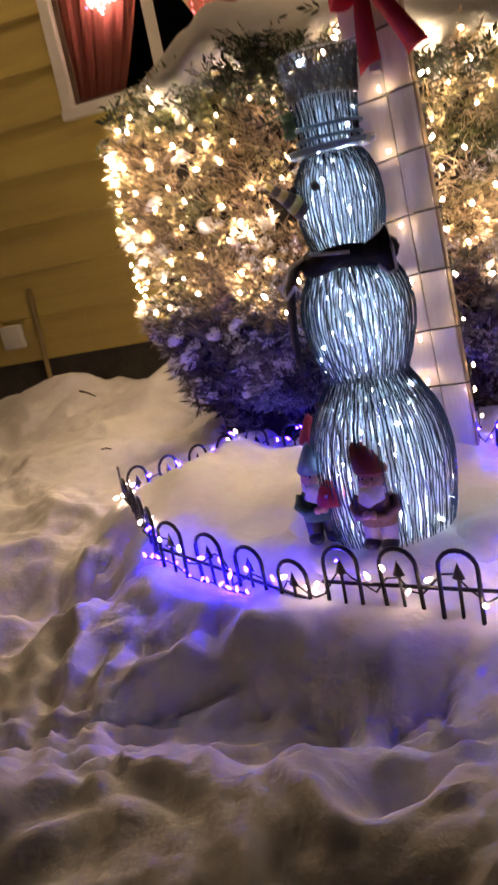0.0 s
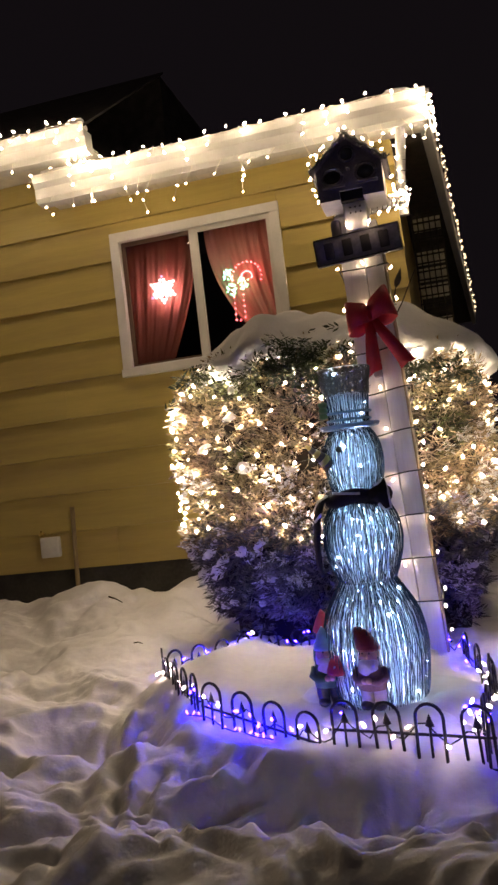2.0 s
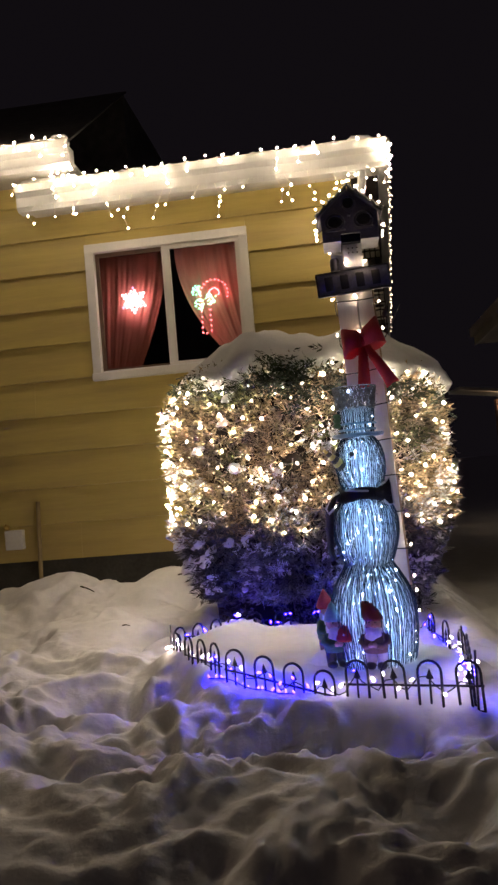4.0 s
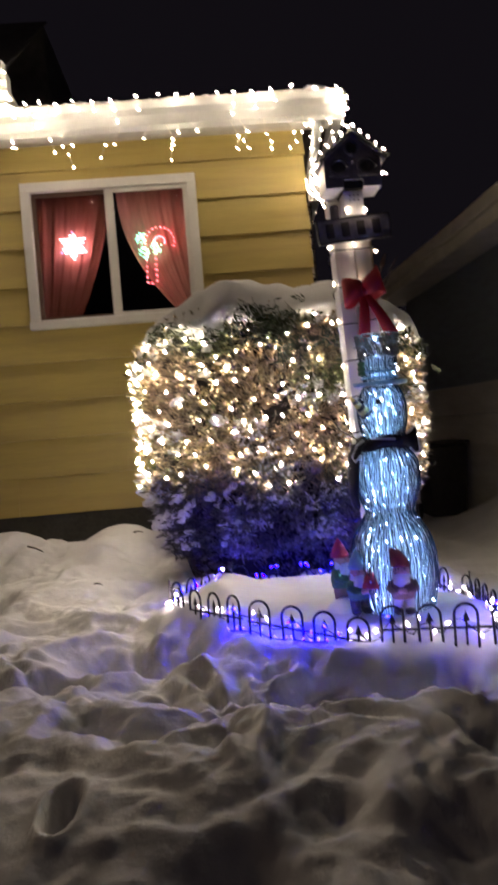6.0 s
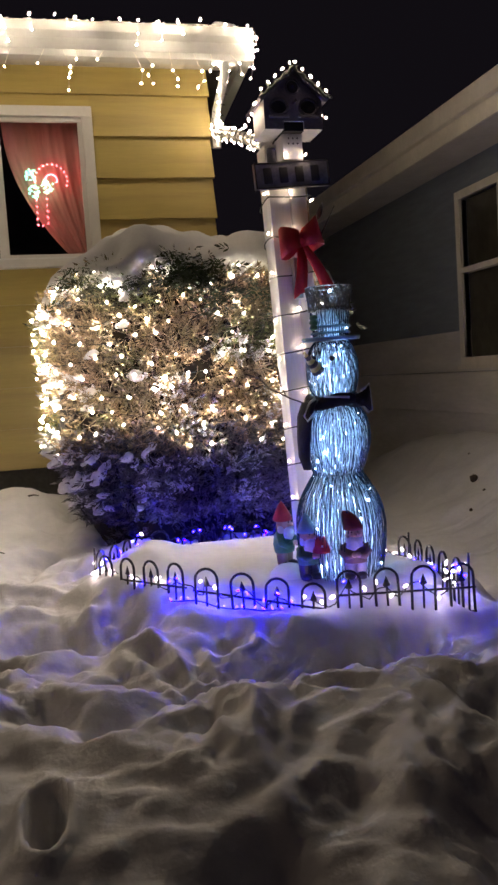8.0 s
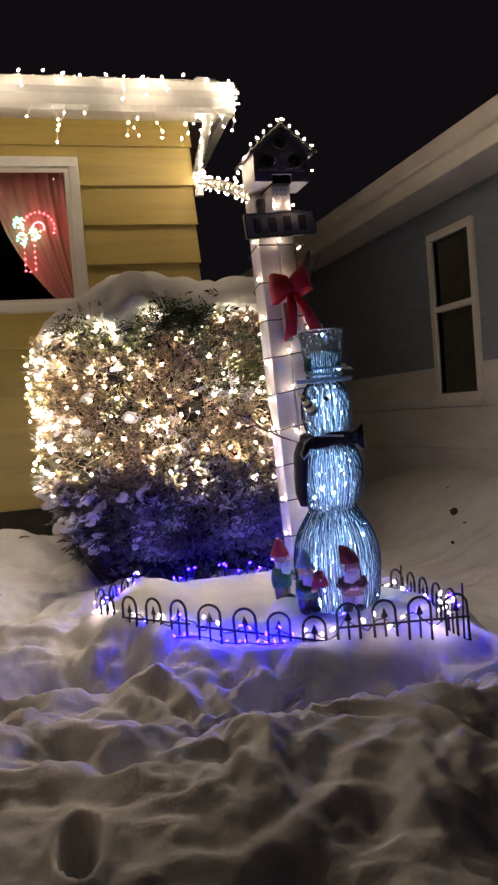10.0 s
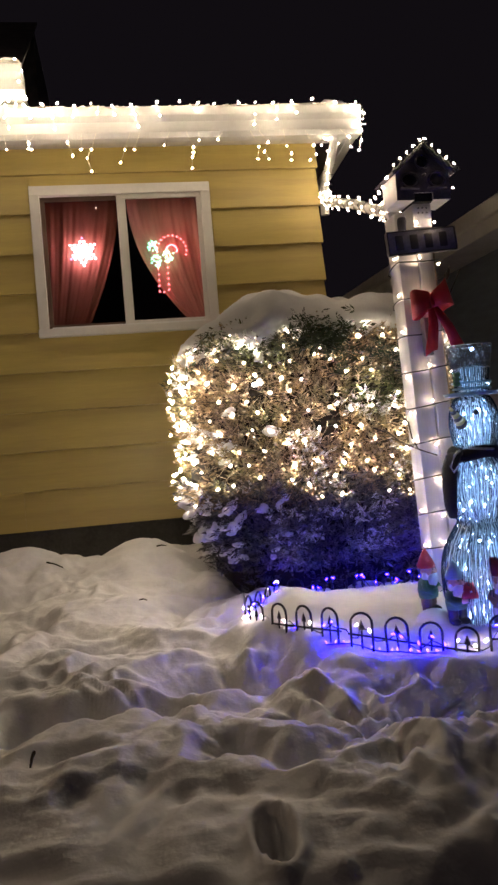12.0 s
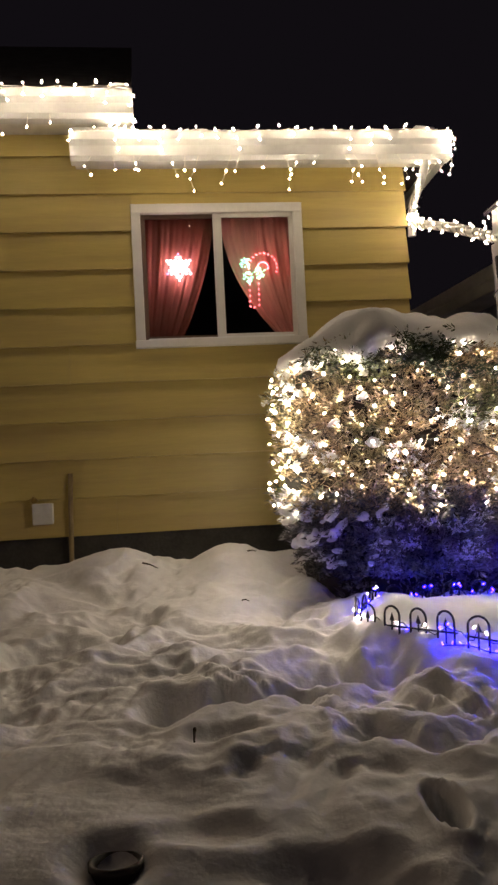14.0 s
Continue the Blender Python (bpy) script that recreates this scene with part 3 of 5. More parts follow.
        pts.append(Vector((-1.835 + r * math.cos(a), 4.715, 2.688 + r * math.sin(a))))
    tube(bm, pts, 0.004, 6)
    part("star_outline", bm, M_WIREW, star)
    for a, b in zip(pts, pts[1:]):
        for k in (0.0, 0.5):
            bulb_at(me if rnd.random() < 0.8 else me2, a.lerp(b, k), star)
    for i in range(55):
        a = rnd.uniform(0, 6.28)
        q = 0.055 * math.sqrt(rnd.random())
        bulb_at(me, Vector((-1.835 + q * math.cos(a), 4.713, 2.688 + q * math.sin(a))), star)

    # lit candy cane with a green bow
    cane = thing("candy_cane_light", "red lit candy cane ornament with a green bow of lights", "ornament")
    me = bulb_mesh("cane_bulb", 0.0062, 0.020, B_REDB)
    mg = bulb_mesh("bow_bulb", 0.0058, 0.016, B_GRNB)
    cx, cz = -1.200, 2.675
    for r in (0.106, 0.038):
        pts = [Vector((cx - r * math.cos(a), 4.715, cz + r * math.sin(a))) for a in [-0.1 + i * 0.30 for i in range(13)]]
        s = pts[0]
        low = Vector((cx - r - 0.004, 4.715, 2.378 + (0.0 if r > 0.06 else 0.01)))
        line = [low.lerp(s, i / 7) for i in range(7)] + pts
        bm = bmesh.new()
        tube(bm, line, 0.003, 5)
        part("rope", bm, M_WIREW, cane)
        for p in line:
            bulb_at(me, p, cane)
    bulb_at(me, Vector((cx - 0.078, 4.715, 2.372)), cane)
    for bx, bz in ((-1.338, 2.712), (-1.318, 2.592), (-1.226, 2.632)):
        for i in range(20):
            a = rnd.uniform(0, 6.28)
            rr = math.sqrt(rnd.random())
            bulb_at(mg, Vector((bx + 0.040 * rr * math.cos(a), 4.708, bz + 0.046 * rr * math.sin(a))), cane, "bow_bulb")


build_window()


def wall_fittings():
    o = thing("outlet_box", "white outdoor outlet cover with a tap on the siding", "outlet")
    bm = bmesh.new()
    box(bm, -2.965, -2.82, 4.585, 4.64, 0.835, 0.985, 0.008)
    part("cover", bm, M_BOX, o)
    bm = bmesh.new()
    blob(bm, (-2.95, 4.60, 1.01), (0.025, 0.02, 0.022), 0.1, 20, 2)
    tube(bm, [(-2.95, 4.60, 1.0), (-2.95, 4.585, 1.04)], 0.008, 6)
    part("knob", bm, mat("brass", (0.45, 0.32, 0.1), 0.4, metal=0.8, vary=0.2), o, "small brass knob")
    p = thing("wall_pipe", "tan pipe rising from the snow up the wall", "pipe")
    bm = bmesh.new()
    tube(bm, [(-2.71, 4.61, 0.3), (-2.700, 4.61, 0.80), (-2.69, 4.615, 1.19)], 0.017, 8)
    part("tube", bm, M_PIPE, p)


wall_fittings()


def east_side():
    t = thing("trellis", "dark wooden lattice trellis beside the house corner", "trellis")
    y = 6.4
    for i in range(6):
        bm = bmesh.new()
        x = -0.060 + 0.050 * i
        box(bm, x, x + 0.011, y - 0.014, y, 0.0, 3.40)
        part("upright", bm, M_WOODDK, t, smooth=False)
    z = 1.5
    while z < 3.4:
        bm = bmesh.new()
        box(bm, -0.064, 0.206, y, y + 0.012, z, z + 0.013)
        part("crossbar", bm, M_WOODDK, t, smooth=False)
        z += 0.072
    p = thing("screen_panel", "pale weathered panel behind the trellis", "panel")
    for i in range(14):
        z0 = 1.3 + i * 0.15
        bm = bmesh.new()
        box(bm, -0.045, 0.195, y + 0.08 + 0.006 * (i % 3), y + 0.10, z0, z0 + (0.12 if i % 4 else 0.06))
        part("slat", bm, M_PALE if i % 4 else M_WOODDK, p, smooth=False)
    bm = bmesh.new()
    box(bm, -0.045, -0.02, y + 0.10, y + 0.13, -0.3, 3.35)
    part("stake", bm, M_WOODDK, p, smooth=False)


east_side()


def eave_lights():
    def string(label, pts_fn, n, name="icicle_lights"):
        return thing(name, label, "lights", "strings of warm lights on the house")

    s = string("warm white icicle lights along the low gutter", None, 0)
    bm = bmesh.new()

    def run(x0, x1, y, ztop, zlow, step):
        line = []
        x = x0
        i = 0
        while x < x1:
            zt = ztop + rnd.uniform(-0.012, 0.012)
            line.append(Vector((x, y + rnd.uniform(-0.004, 0.004), zt)))
            bulb_at(ME_EAVE, (x, y - 0.045, zt + rnd.uniform(-0.01, 0.02)), s, size=rnd.uniform(0.8, 1.35))
            # a drop of one to five lamps
            k = rnd.choice((0, 1, 1, 2))
            px, pz = x + rnd.uniform(-0.02, 0.02), zt
            drop = [Vector((px, y - 0.024, pz))]
            for j in range(k):
                px += rnd.uniform(-0.03, 0.03)
                pz -= rnd.uniform(0.055, 0.085)
                drop.append(Vector((px, y - 0.050 - 0.004 * j, pz)))
                bulb_at(ME_EAVE, drop[-1], s, size=rnd.uniform(0.75, 1.1))
            if len(drop) > 1:
                tube(bm, drop, 0.0016, 4)
            x += step * rnd.uniform(0.7, 1.3)
            i += 1
        tube(bm, line, 0.0022, 4)

    for i in range(19):
        x = -2.45 + 0.137 * i + rnd.uniform(-0.05, 0.05)
        pz, px = 3.34, x
        drop = [Vector((x, 4.30, 3.37))]
        for j in range(rnd.choice((1, 1, 2, 2, 3))):
            px += rnd.uniform(-0.05, 0.05)
            pz -= rnd.uniform(0.035, 0.10)
            drop.append(Vector((px, 4.262, pz)))
            bulb_at(ME_EAVE, drop[-1], s, size=rnd.uniform(0.75, 1.0))
        tube(bm, drop, 0.0016, 4)
    for i in range(14):
        px, pz = -4.5 + 0.138 * i + rnd.uniform(-0.04, 0.04), 3.615
        drop = [Vector((px, 4.25, 3.64))]
        for j in range(rnd.choice((1, 1, 2, 3))):
            px += rnd.uniform(-0.04, 0.04)
            pz -= rnd.uniform(0.035, 0.09)
            drop.append(Vector((px, 4.215, pz)))
            bulb_at(ME_EAVE, drop[-1], s, size=rnd.uniform(0.75, 1.0))
        tube(bm, drop, 0.0016, 4)
    run(-2.54, 0.15, 4.272, 3.535, 3.3, 0.135)
    run(-4.6, -2.12, 4.222, 3.81, 3.6, 0.135)
    part("wire", bm, M_WIREW, s)
    # the bright knot where the eaves meet and at the corner
    for c, n, sp in (((-2.20, 4.27, 3.575), 12, (0.10, 0.02, 0.03)), ((0.10, 4.262, 3.47), 5, (0.06, 0.02, 0.05))):
        for i in range(n):
            bulb_at(ME_EAVE, [c[k] + rnd.uniform(-1, 1) * sp[k] for k in range(3)], s, size=0.9)
    # a loose end hanging at the corner
    loose = [Vector((0.135, 4.27, 3.40)), Vector((0.15, 4.27, 3.35)), Vector((0.145, 4.27, 3.28)), Vector((0.125, 4.27, 3.21))]
    bm = bmesh.new()
    tube(bm, loose, 0.002, 4)
    part("loose_wire", bm, M_WIREW, s)
    for p in loose:
        bulb_at(ME_EAVE, p, s)

    e = string("warm lights along the side eave running back", None, 0)
    bm = bmesh.new()
    line = []
    for i in range(95):
        f = i / 94
        y = 4.30 + 8.2 * f ** 1.7
        z = 3.53 - 0.10 * (0.5 + 0.5 * math.sin(i * 1.9)) * (1 - 0.5 * f)
        x = 0.175 + 0.059 * (y - 4.3) + rnd.uniform(-0.006, 0.006) + 0.01 * math.sin(i)
        line.append(Vector((x, y, z)))
        bulb_at(ME_EAVE if y < 4.9 else ME_SIDE, (x + 0.008, y, z - rnd.uniform(0, 0.03)), e, size=0.8)
    tube(bm, line, 0.002, 4)
    part("wire", bm, M_WIREW, e)

    # lights wrapped on the downspout
    d = string("warm lights wound round the downspout", None, 0)
    bm = bmesh.new()
    line = []
    for i in range(40):
        f = i / 39
        base = Vector((-0.02, 4.37, 3.36)).lerp(Vector((-0.06, 4.60, 2.95)), f)
        a = i * 1.1
        p = base + 0.042 * Vector((math.cos(a), 0.3 * math.sin(a), 0.5 * math.sin(a)))
        line.append(p)
        if i % 3 == 0:
            bulb_at(ME_EAVE, p + Vector((0, -0.015, 0)), d, size=0.9)
    tube(bm, line, 0.002, 4)
    part("wire", bm, M_WIRE, d)


eave_lights()


def light_pole():
    p = thing("brace_pole", "white pole from the house corner to the post wound with lights", "pole")
    ctrl = [Vector(v) for v in ((-0.05, 4.62, 3.03), (-0.06, 4.52, 2.93), (-0.085, 4.2, 2.83), (-0.15, 3.6, 2.64), (-0.22, 3.0, 2.43), (-0.27, 2.62, 2.30))]
    bm = bmesh.new()
    tube(bm, ctrl, 0.030, 10)
    part("pole", bm, M_POST, p)
    w = thing("pole_lights", "warm white lights wound tightly round the pole", "lights", "strings of warm lights on the house")
    bm = bmesh.new()
    line = []
    n = 130
    for i in range(n):
        f = i / (n - 1) * (len(ctrl) - 1)
        k = min(int(f), len(ctrl) - 2)
        c = ctrl[k].lerp(ctrl[k + 1], f - k)
        a = i * 0.9
        q = c + 0.034 * Vector((math.cos(a), 0, math.sin(a)))
        line.append(q)
        if i % 2 == 0:
            bulb_at(ME_POST, q + Vector((math.cos(a), -0.3, math.sin(a))) * 0.012, w, size=0.85)
    tube(bm, line, 0.0022, 4)
    part("wire", bm, M_WIRE, w)


light_pole()

# ---------------------------------------------------------------- the post with its bird house, sign and bow
POST_TOP, POST_LOW = Vector((-0.212, 2.62, 2.30)), Vector((-0.135, 2.62, 0.30))


def post_x(z):
    return POST_LOW.x + (POST_TOP.x - POST_LOW.x) * (z - POST_LOW.z) / (POST_TOP.z - POST_LOW.z)


def slanted(bm, dx0, dx1, y0, y1, z0, z1, slot=0, bevel=0.003):
    start = set(bm.verts)
    box(bm, dx0, dx1, y0, y1, z0, z1, bevel, slot)
    for v in bm.verts:
        if v not in start:
            v.co.x += post_x(v.co.z)


def build_post():
    p = thing("post", "white painted wooden post leaning in the snow", "post")
    bm = bmesh.new()
    slanted(bm, -0.085, 0.008, 2.565, 2.70, 0.30, 2.29)
    part("post_board", bm, M_POST, p)
    bm = bmesh.new()
    slanted(bm, 0.012, 0.085, 2.552, 2.70, 0.30, 2.25)
    part("post_board", bm, M_POST, p)
    bm = bmesh.new()
    slanted(bm, 0.086, 0.094, 2.556, 2.70, 0.30, 2.20)
    part("edge_strip", bm, M_POSTEDGE, p, "bare weathered wood edge")
    bm = bmesh.new()
    slanted(bm, -0.02, 0.012, 2.50, 2.55, 1.60, 1.78)
    part("bracket", bm, mat("grey bracket", (0.2, 0.19, 0.18), 0.5, vary=0.2), p, "grey metal bracket behind the bow")
    # string of lights wound round the post
    s = thing("post_lights", "dark cable of warm lights wound up the white post", "lights")
    bm = bmesh.new()
    line = []
    turns, n = 9, 216
    for i in range(n):
        f = i / (n - 1)
        z = 0.52 + 1.55 * f
        a = f * turns * 2 * math.pi
        turn = f * turns
        whole = math.floor(turn)
        z = 0.52 + 1.55 / turns * (whole + smooth01(0.05, 0.45, turn - whole) * 0.72 + 0.28 * (turn - whole))
        cx, cy = math.cos(a), math.sin(a)
        k = max(abs(cx), abs(cy))
        q = Vector((post_x(z) + 0.004 + 0.099 * cx / k, 2.628 + 0.086 * cy / k, z + 0.006 * math.sin(i * 0.5)))
        line.append(q)
        if i % 4 == 1 and cy < 0.3:
            bulb_at(ME_POST, q + Vector((0.012 * cx, -0.014, rnd.choice((-0.02, 0.02)))), s)
    tube(bm, line, 0.0032, 5)
    part("cable", bm, M_WIRE, s)


build_post()


def build_birdhouse():
    b = thing("bird_house", "wooden bird house with a steep roof on the post, front darkened as shade", "bird house")
    x, y0, y1 = -0.200, 2.415, 2.60
    bm = bmesh.new()
    out = [(-0.130, 2.312), (-0.045, 2.312), (-0.045, 2.345), (0.045, 2.345), (0.045, 2.312), (0.130, 2.312), (0.130, 2.436), (0.0, 2.548), (-0.130, 2.436)]
    a = [bm.verts.new((x + u, y0, z)) for u, z in out]
    c = [bm.verts.new((x + u, y1, z)) for u, z in out]
    bm.faces.new(a)
    for i in range(len(out)):
        j = (i + 1) % len(out)
        f = bm.faces.new((a[i], c[i], c[j], a[j]))
        # sides and floor stay white; the front takes the shade-darkened colour
        f.material_index = 1 if i in (0, 1, 2, 3, 4, 5, 8) else 0
    bm.faces.new(c[::-1])
    bmesh.ops.recalc_face_normals(bm, faces=bm.faces)
    part("body", bm, [M_BIRD, M_POST], b, smooth=False)
    for sx in (-1, 1):
        bm = bmesh.new()
        box(bm, 0, 0.195, -0.025, 0.225, 0, 0.015, 0.003)
        ang = math.atan2(0.112, 0.13)
        m = Matrix.Translation((x, y0, 2.551)) @ Matrix.Diagonal((sx, 1, 1, 1)) @ Matrix.Rotation(ang, 4, "Y")
        bmesh.ops.transform(bm, matrix=m, verts=bm.verts)
        bmesh.ops.recalc_face_normals(bm, faces=bm.faces)
        part("roof_board", bm, M_BIRDDARK, b, "dark roof board", smooth=False)
        # round windows with frames
        bm = bmesh.new()
        ring = [(x + sx * 0.066 + 0.040 * math.cos(t), y0 - 0.006, 2.402 + 0.034 * math.sin(t)) for t in [i * math.pi / 8 for i in range(17)]]
        tube(bm, ring, 0.007, 6)
        part("window_ring", bm, M_BIRDDARK, b)
        bm = bmesh.new()
        box(bm, x + sx * 0.066 - 0.045, x + sx * 0.066 + 0.045, y0 - 0.014, y0 - 0.001, 2.358, 2.369, 0.002)
        part("window_ledge", bm, M_BIRD, b)
        # flat dark disc on the face, painted as the shade of an opening
        bm = bmesh.new()
        lathe(bm, [(0, 0.002), (0.034, 0.002), (0.034, 0)], 16)
        bmesh.ops.transform(bm, matrix=Matrix.Translation((x + sx * 0.066, y0 - 0.001, 2.402)) @ Matrix.Rotation(math.pi / 2, 4, "X"), verts=bm.verts)
        part("window_opening", bm, M_SIGNEDGE, b)
    # no real hole: a black disc gives the entry its shade
    bm = bmesh.new()
    lathe(bm, [(0, 0.003), (0.027, 0.003), (0.027, 0)], 18)
    bmesh.ops.transform(bm, matrix=Matrix.Translation((x, y0 - 0.001, 2.486)) @ Matrix.Rotation(math.pi / 2, 4, "X"), verts=bm.verts)
    part("entry_hole", bm, M_HOLE, b)
    bm = bmesh.new()
    ring = [(x + 0.030 * math.cos(t), y0 - 0.004, 2.486 + 0.030 * math.sin(t)) for t in [i * math.pi / 8 for i in range(17)]]
    tube(bm, ring, 0.005, 6)
    part("hole_ring", bm, M_BIRDDARK, b)
    bm = bmesh.new()
    tube(bm, [(x, y0, 2.42), (x, y0 - 0.04, 2.42)], 0.006, 6)
    part("perch", bm, M_BIRDDARK, b)
    bm = bmesh.new()
    box(bm, x - 0.042, x + 0.048, 2.46, 2.60, 2.195, 2.306, 0.003)
    part("neck_block", bm, M_POST, b, "white block under the house with nail heads")
    for i in range(6):
        bm = bmesh.new()
        lathe(bm, [(0, 0.003), (0.004, 0.002), (0.004, 0)], 6)
        bmesh.ops.transform(bm, matrix=Matrix.Translation((x - 0.015 + 0.02 * (i % 3), 2.459, 2.286 - 0.022 * (i // 3))) @ Matrix.Rotation(math.pi / 2, 4, "X"), verts=bm.verts)
        part("nail", bm, M_BLACK, b)
    # added black block fills the gap to give its shade
    bm = bmesh.new()
    box(bm, x - 0.046, x + 0.046, 2.425, 2.60, 2.306, 2.346, 0.002)
    part("notch", bm, M_HOLE, b, "black filler painted as the shade between the two floor blocks", smooth=False)
    bm = bmesh.new()
    lathe(bm, [(0, 0), (0.020, 0), (0.022, 0.05), (0.018, 0.062), (0, 0.062)], 12, (x - 0.085, 2.50, 2.192))
    part("cup", bm, M_BIRDDARK, b, "small dark cup beside the block")
    # lights and dark garland on the roof edges
    s = thing("bird_house_lights", "warm lights and dark garland along the bird house roof", "lights")
    bm = bmesh.new()
    for sx in (-1, 1):
        line = []
        for i in range(15):
            f = i / 14
            q = Vector((x + sx * 0.155 * f, y0 - 0.03, 2.560 - 0.128 * f + 0.006 * math.sin(i * 2)))
            line.append(q)
            for k in range(3):
                tube(bm, [q, q + Vector((rnd.uniform(-1, 1), rnd.uniform(-0.6, 0.2), rnd.uniform(-0.6, 1))) * 0.018], 0.0022, 3)
            if i % 3 == (0 if sx > 0 else 1):
                bulb_at(ME_POST, q + Vector((0.006 * sx, -0.01, 0.018)), s)
        tube(bm, line, 0.006, 5)
        for j in range(4):
            bulb_at(ME_POST, (x + sx * 0.160, 2.45 + 0.06 * j, 2.41 + rnd.uniform(-0.05, 0.02)), s)
    part("garland", bm, M_WIRE, s, "dark green garland")
    for u in (-0.035, 0.055):
        bulb_at(ME_POST, (x + u, 2.445, 2.215), s)


build_birdhouse()


def build_sign():
    s = thing("house_sign", "dark slate number board nailed across the post", "sign", at=(-0.2045, 2.47, 2.134))
    s.matrix_basis = pose(-0.2045, 2.470, 2.134, 0, -4.0, 3)
    bm = bmesh.new()
    box(bm, -0.168, 0.168, -0.004, 0.018, -0.052, 0.052, 0.003)
    part("board", bm, M_SIGN, s)
    for a, b, c, d in ((-0.172, 0.172, 0.050, 0.056), (-0.172, 0.172, -0.056, -0.050), (-0.174, -0.168, -0.05, 0.05), (0.168, 0.174, -0.05, 0.05)):
        bm = bmesh.new()
        box(bm, a, b, -0.008, 0.018, c, d, 0.001)
        part("rim", bm, M_SIGNEDGE, s)
    for i in range(4):
        bm = bmesh.new()
        u = -0.115 + 0.074 * i
        box(bm, u - 0.019, u + 0.019, -0.0075, -0.003, -0.034, 0.034, 0.004)
        part("bar", bm, M_SIGNEDGE, s)


build_sign()


def ribbon(bm, pts, width, axis, thick=0.0):
    rows = []
    for p, w in zip(pts, width):
        rows.append((bm.verts.new(Vector(p) - Vector(axis) * w), bm.verts.new(Vector(p) + Vector(axis) * w)))
    for a, b in zip(rows, rows[1:]):
        bm.faces.new((a[0], a[1], b[1], b[0]))


def build_bow():
    b = thing("red_bow", "large red velvet bow with two tails tied on the post", "bow")
    b.matrix_basis = pose(-0.188, 2.480, 1.842, 0, -9, 0) @ Matrix.Diagonal((0.89, 1.0, 0.95, 1))
    c = Vector((0, 0, 0))
    for sx in (-1, 1):
        bm = bmesh.new()
        pts, wid = [], []
        for i in range(17):
            t = i / 16 * 2 * math.pi
            u = 0.5 - 0.5 * math.cos(t)
            pts.append(c + Vector((sx * 0.108 * u, -0.022 - 0.045 * math.sin(t), (0.030 if sx > 0 else 0.004) * u + 0.012 * math.sin(t))))
            wid.append(0.020 + 0.046 * u ** 0.5 + 0.004 * math.sin(3 * t))
        ribbon(bm, pts, wid, (sx * -0.12, 0.0, 1))
        ob = part("loop", bm, M_RED, b)
        md = ob.modifiers.new("cloth", "SOLIDIFY")
        md.thickness = 0.003
        bm = bmesh.new()
        pts, wid = [], []
        for i in range(14):
            f = i / 13
            pts.append(c + Vector((sx * (0.006 + (0.095 if sx > 0 else 0.045) * f), -0.030 - 0.02 * math.sin(f * 4), -0.02 - 0.215 * f)))
            wid.append(0.020 + 0.016 * f)
        rows = []
        for p, w in zip(pts, wid):
            rows.append([bm.verts.new(p + Vector((d * w, 0.006 * abs(d), 0))) for d in (-1, 0, 1)])
        rows[-1][0].co.z -= 0.018
        rows[-1][2].co.z += 0.004
        for a, d in zip(rows, rows[1:]):
            for k in range(2):
                bm.faces.new((a[k], a[k + 1], d[k + 1], d[k]))
        ob = part("tail", bm, M_RED, b)
        md = ob.modifiers.new("cloth", "SOLIDIFY")
        md.thickness = 0.003
    bm = bmesh.new()
    blob(bm, c + Vector((0, -0.03, 0)), (0.024, 0.02, 0.028), 0.15, 40, 2)
    part("knot", bm, M_RED, b)


build_bow()


def build_stems():
    t = thing("dried_stem", "dark dried seed head on a bent stem tied behind the bow", "plant stem")
    bm = bmesh.new()
    tube(bm, [(-0.105, 2.545, 1.84), (-0.092, 2.535, 1.90), (-0.078, 2.53, 1.955)], 0.0032, 5, taper=0.7)
    tube(bm, [(-0.100, 2.545, 1.83), (-0.062, 2.535, 1.885), (-0.030, 2.53, 1.945), (0.005, 2.53, 2.01)], 0.0034, 5, taper=0.5)
    part("stem", bm, M_WOODDK, t)
    bm = bmesh.new()
    lathe(bm, [(0, 0), (0.010, 0.012), (0.014, 0.032), (0.009, 0.055), (0, 0.082)], 10, (-0.078, 2.53, 1.948), 0, (1, 0.6))
    for v in bm.verts:
        v.co.x += 0.35 * (v.co.z - 1.948)
    part("seed_head", bm, M_WOODDK, t)


build_stems()

# ---------------------------------------------------------------- the hedge with its net of lights
BX, BY, BZ0, BZ1 = -0.545, 3.555, 0.50, 1.95
BRX, BRY = 0.815, 0.625


def hedge_scale(z):
    f = (z - BZ0) / (BZ1 - BZ0)
    if f < 0.40:
        return 0.83 + 0.17 * smooth01(0.0, 0.40, f)
    if f < 0.74:
        return 1.0
    return math.sqrt(max(1 - ((f - 0.74) / 0.26) ** 2 * 0.78, 0.02))


def hedge_point(a, z, k=1.0):
    e = 2 / 3.2
    ca, sa = math.cos(a), math.sin(a)
    s = hedge_scale(z) * k
    r = 1 + 0.045 * noise.noise(Vector((math.cos(a) * 2.2, math.sin(a) * 2.2, z * 2.6)))
    return Vector((BX + BRX * s * r * math.copysign(abs(ca) ** e, ca), BY + BRY * s * r * math.copysign(abs(sa) ** e, sa), z))


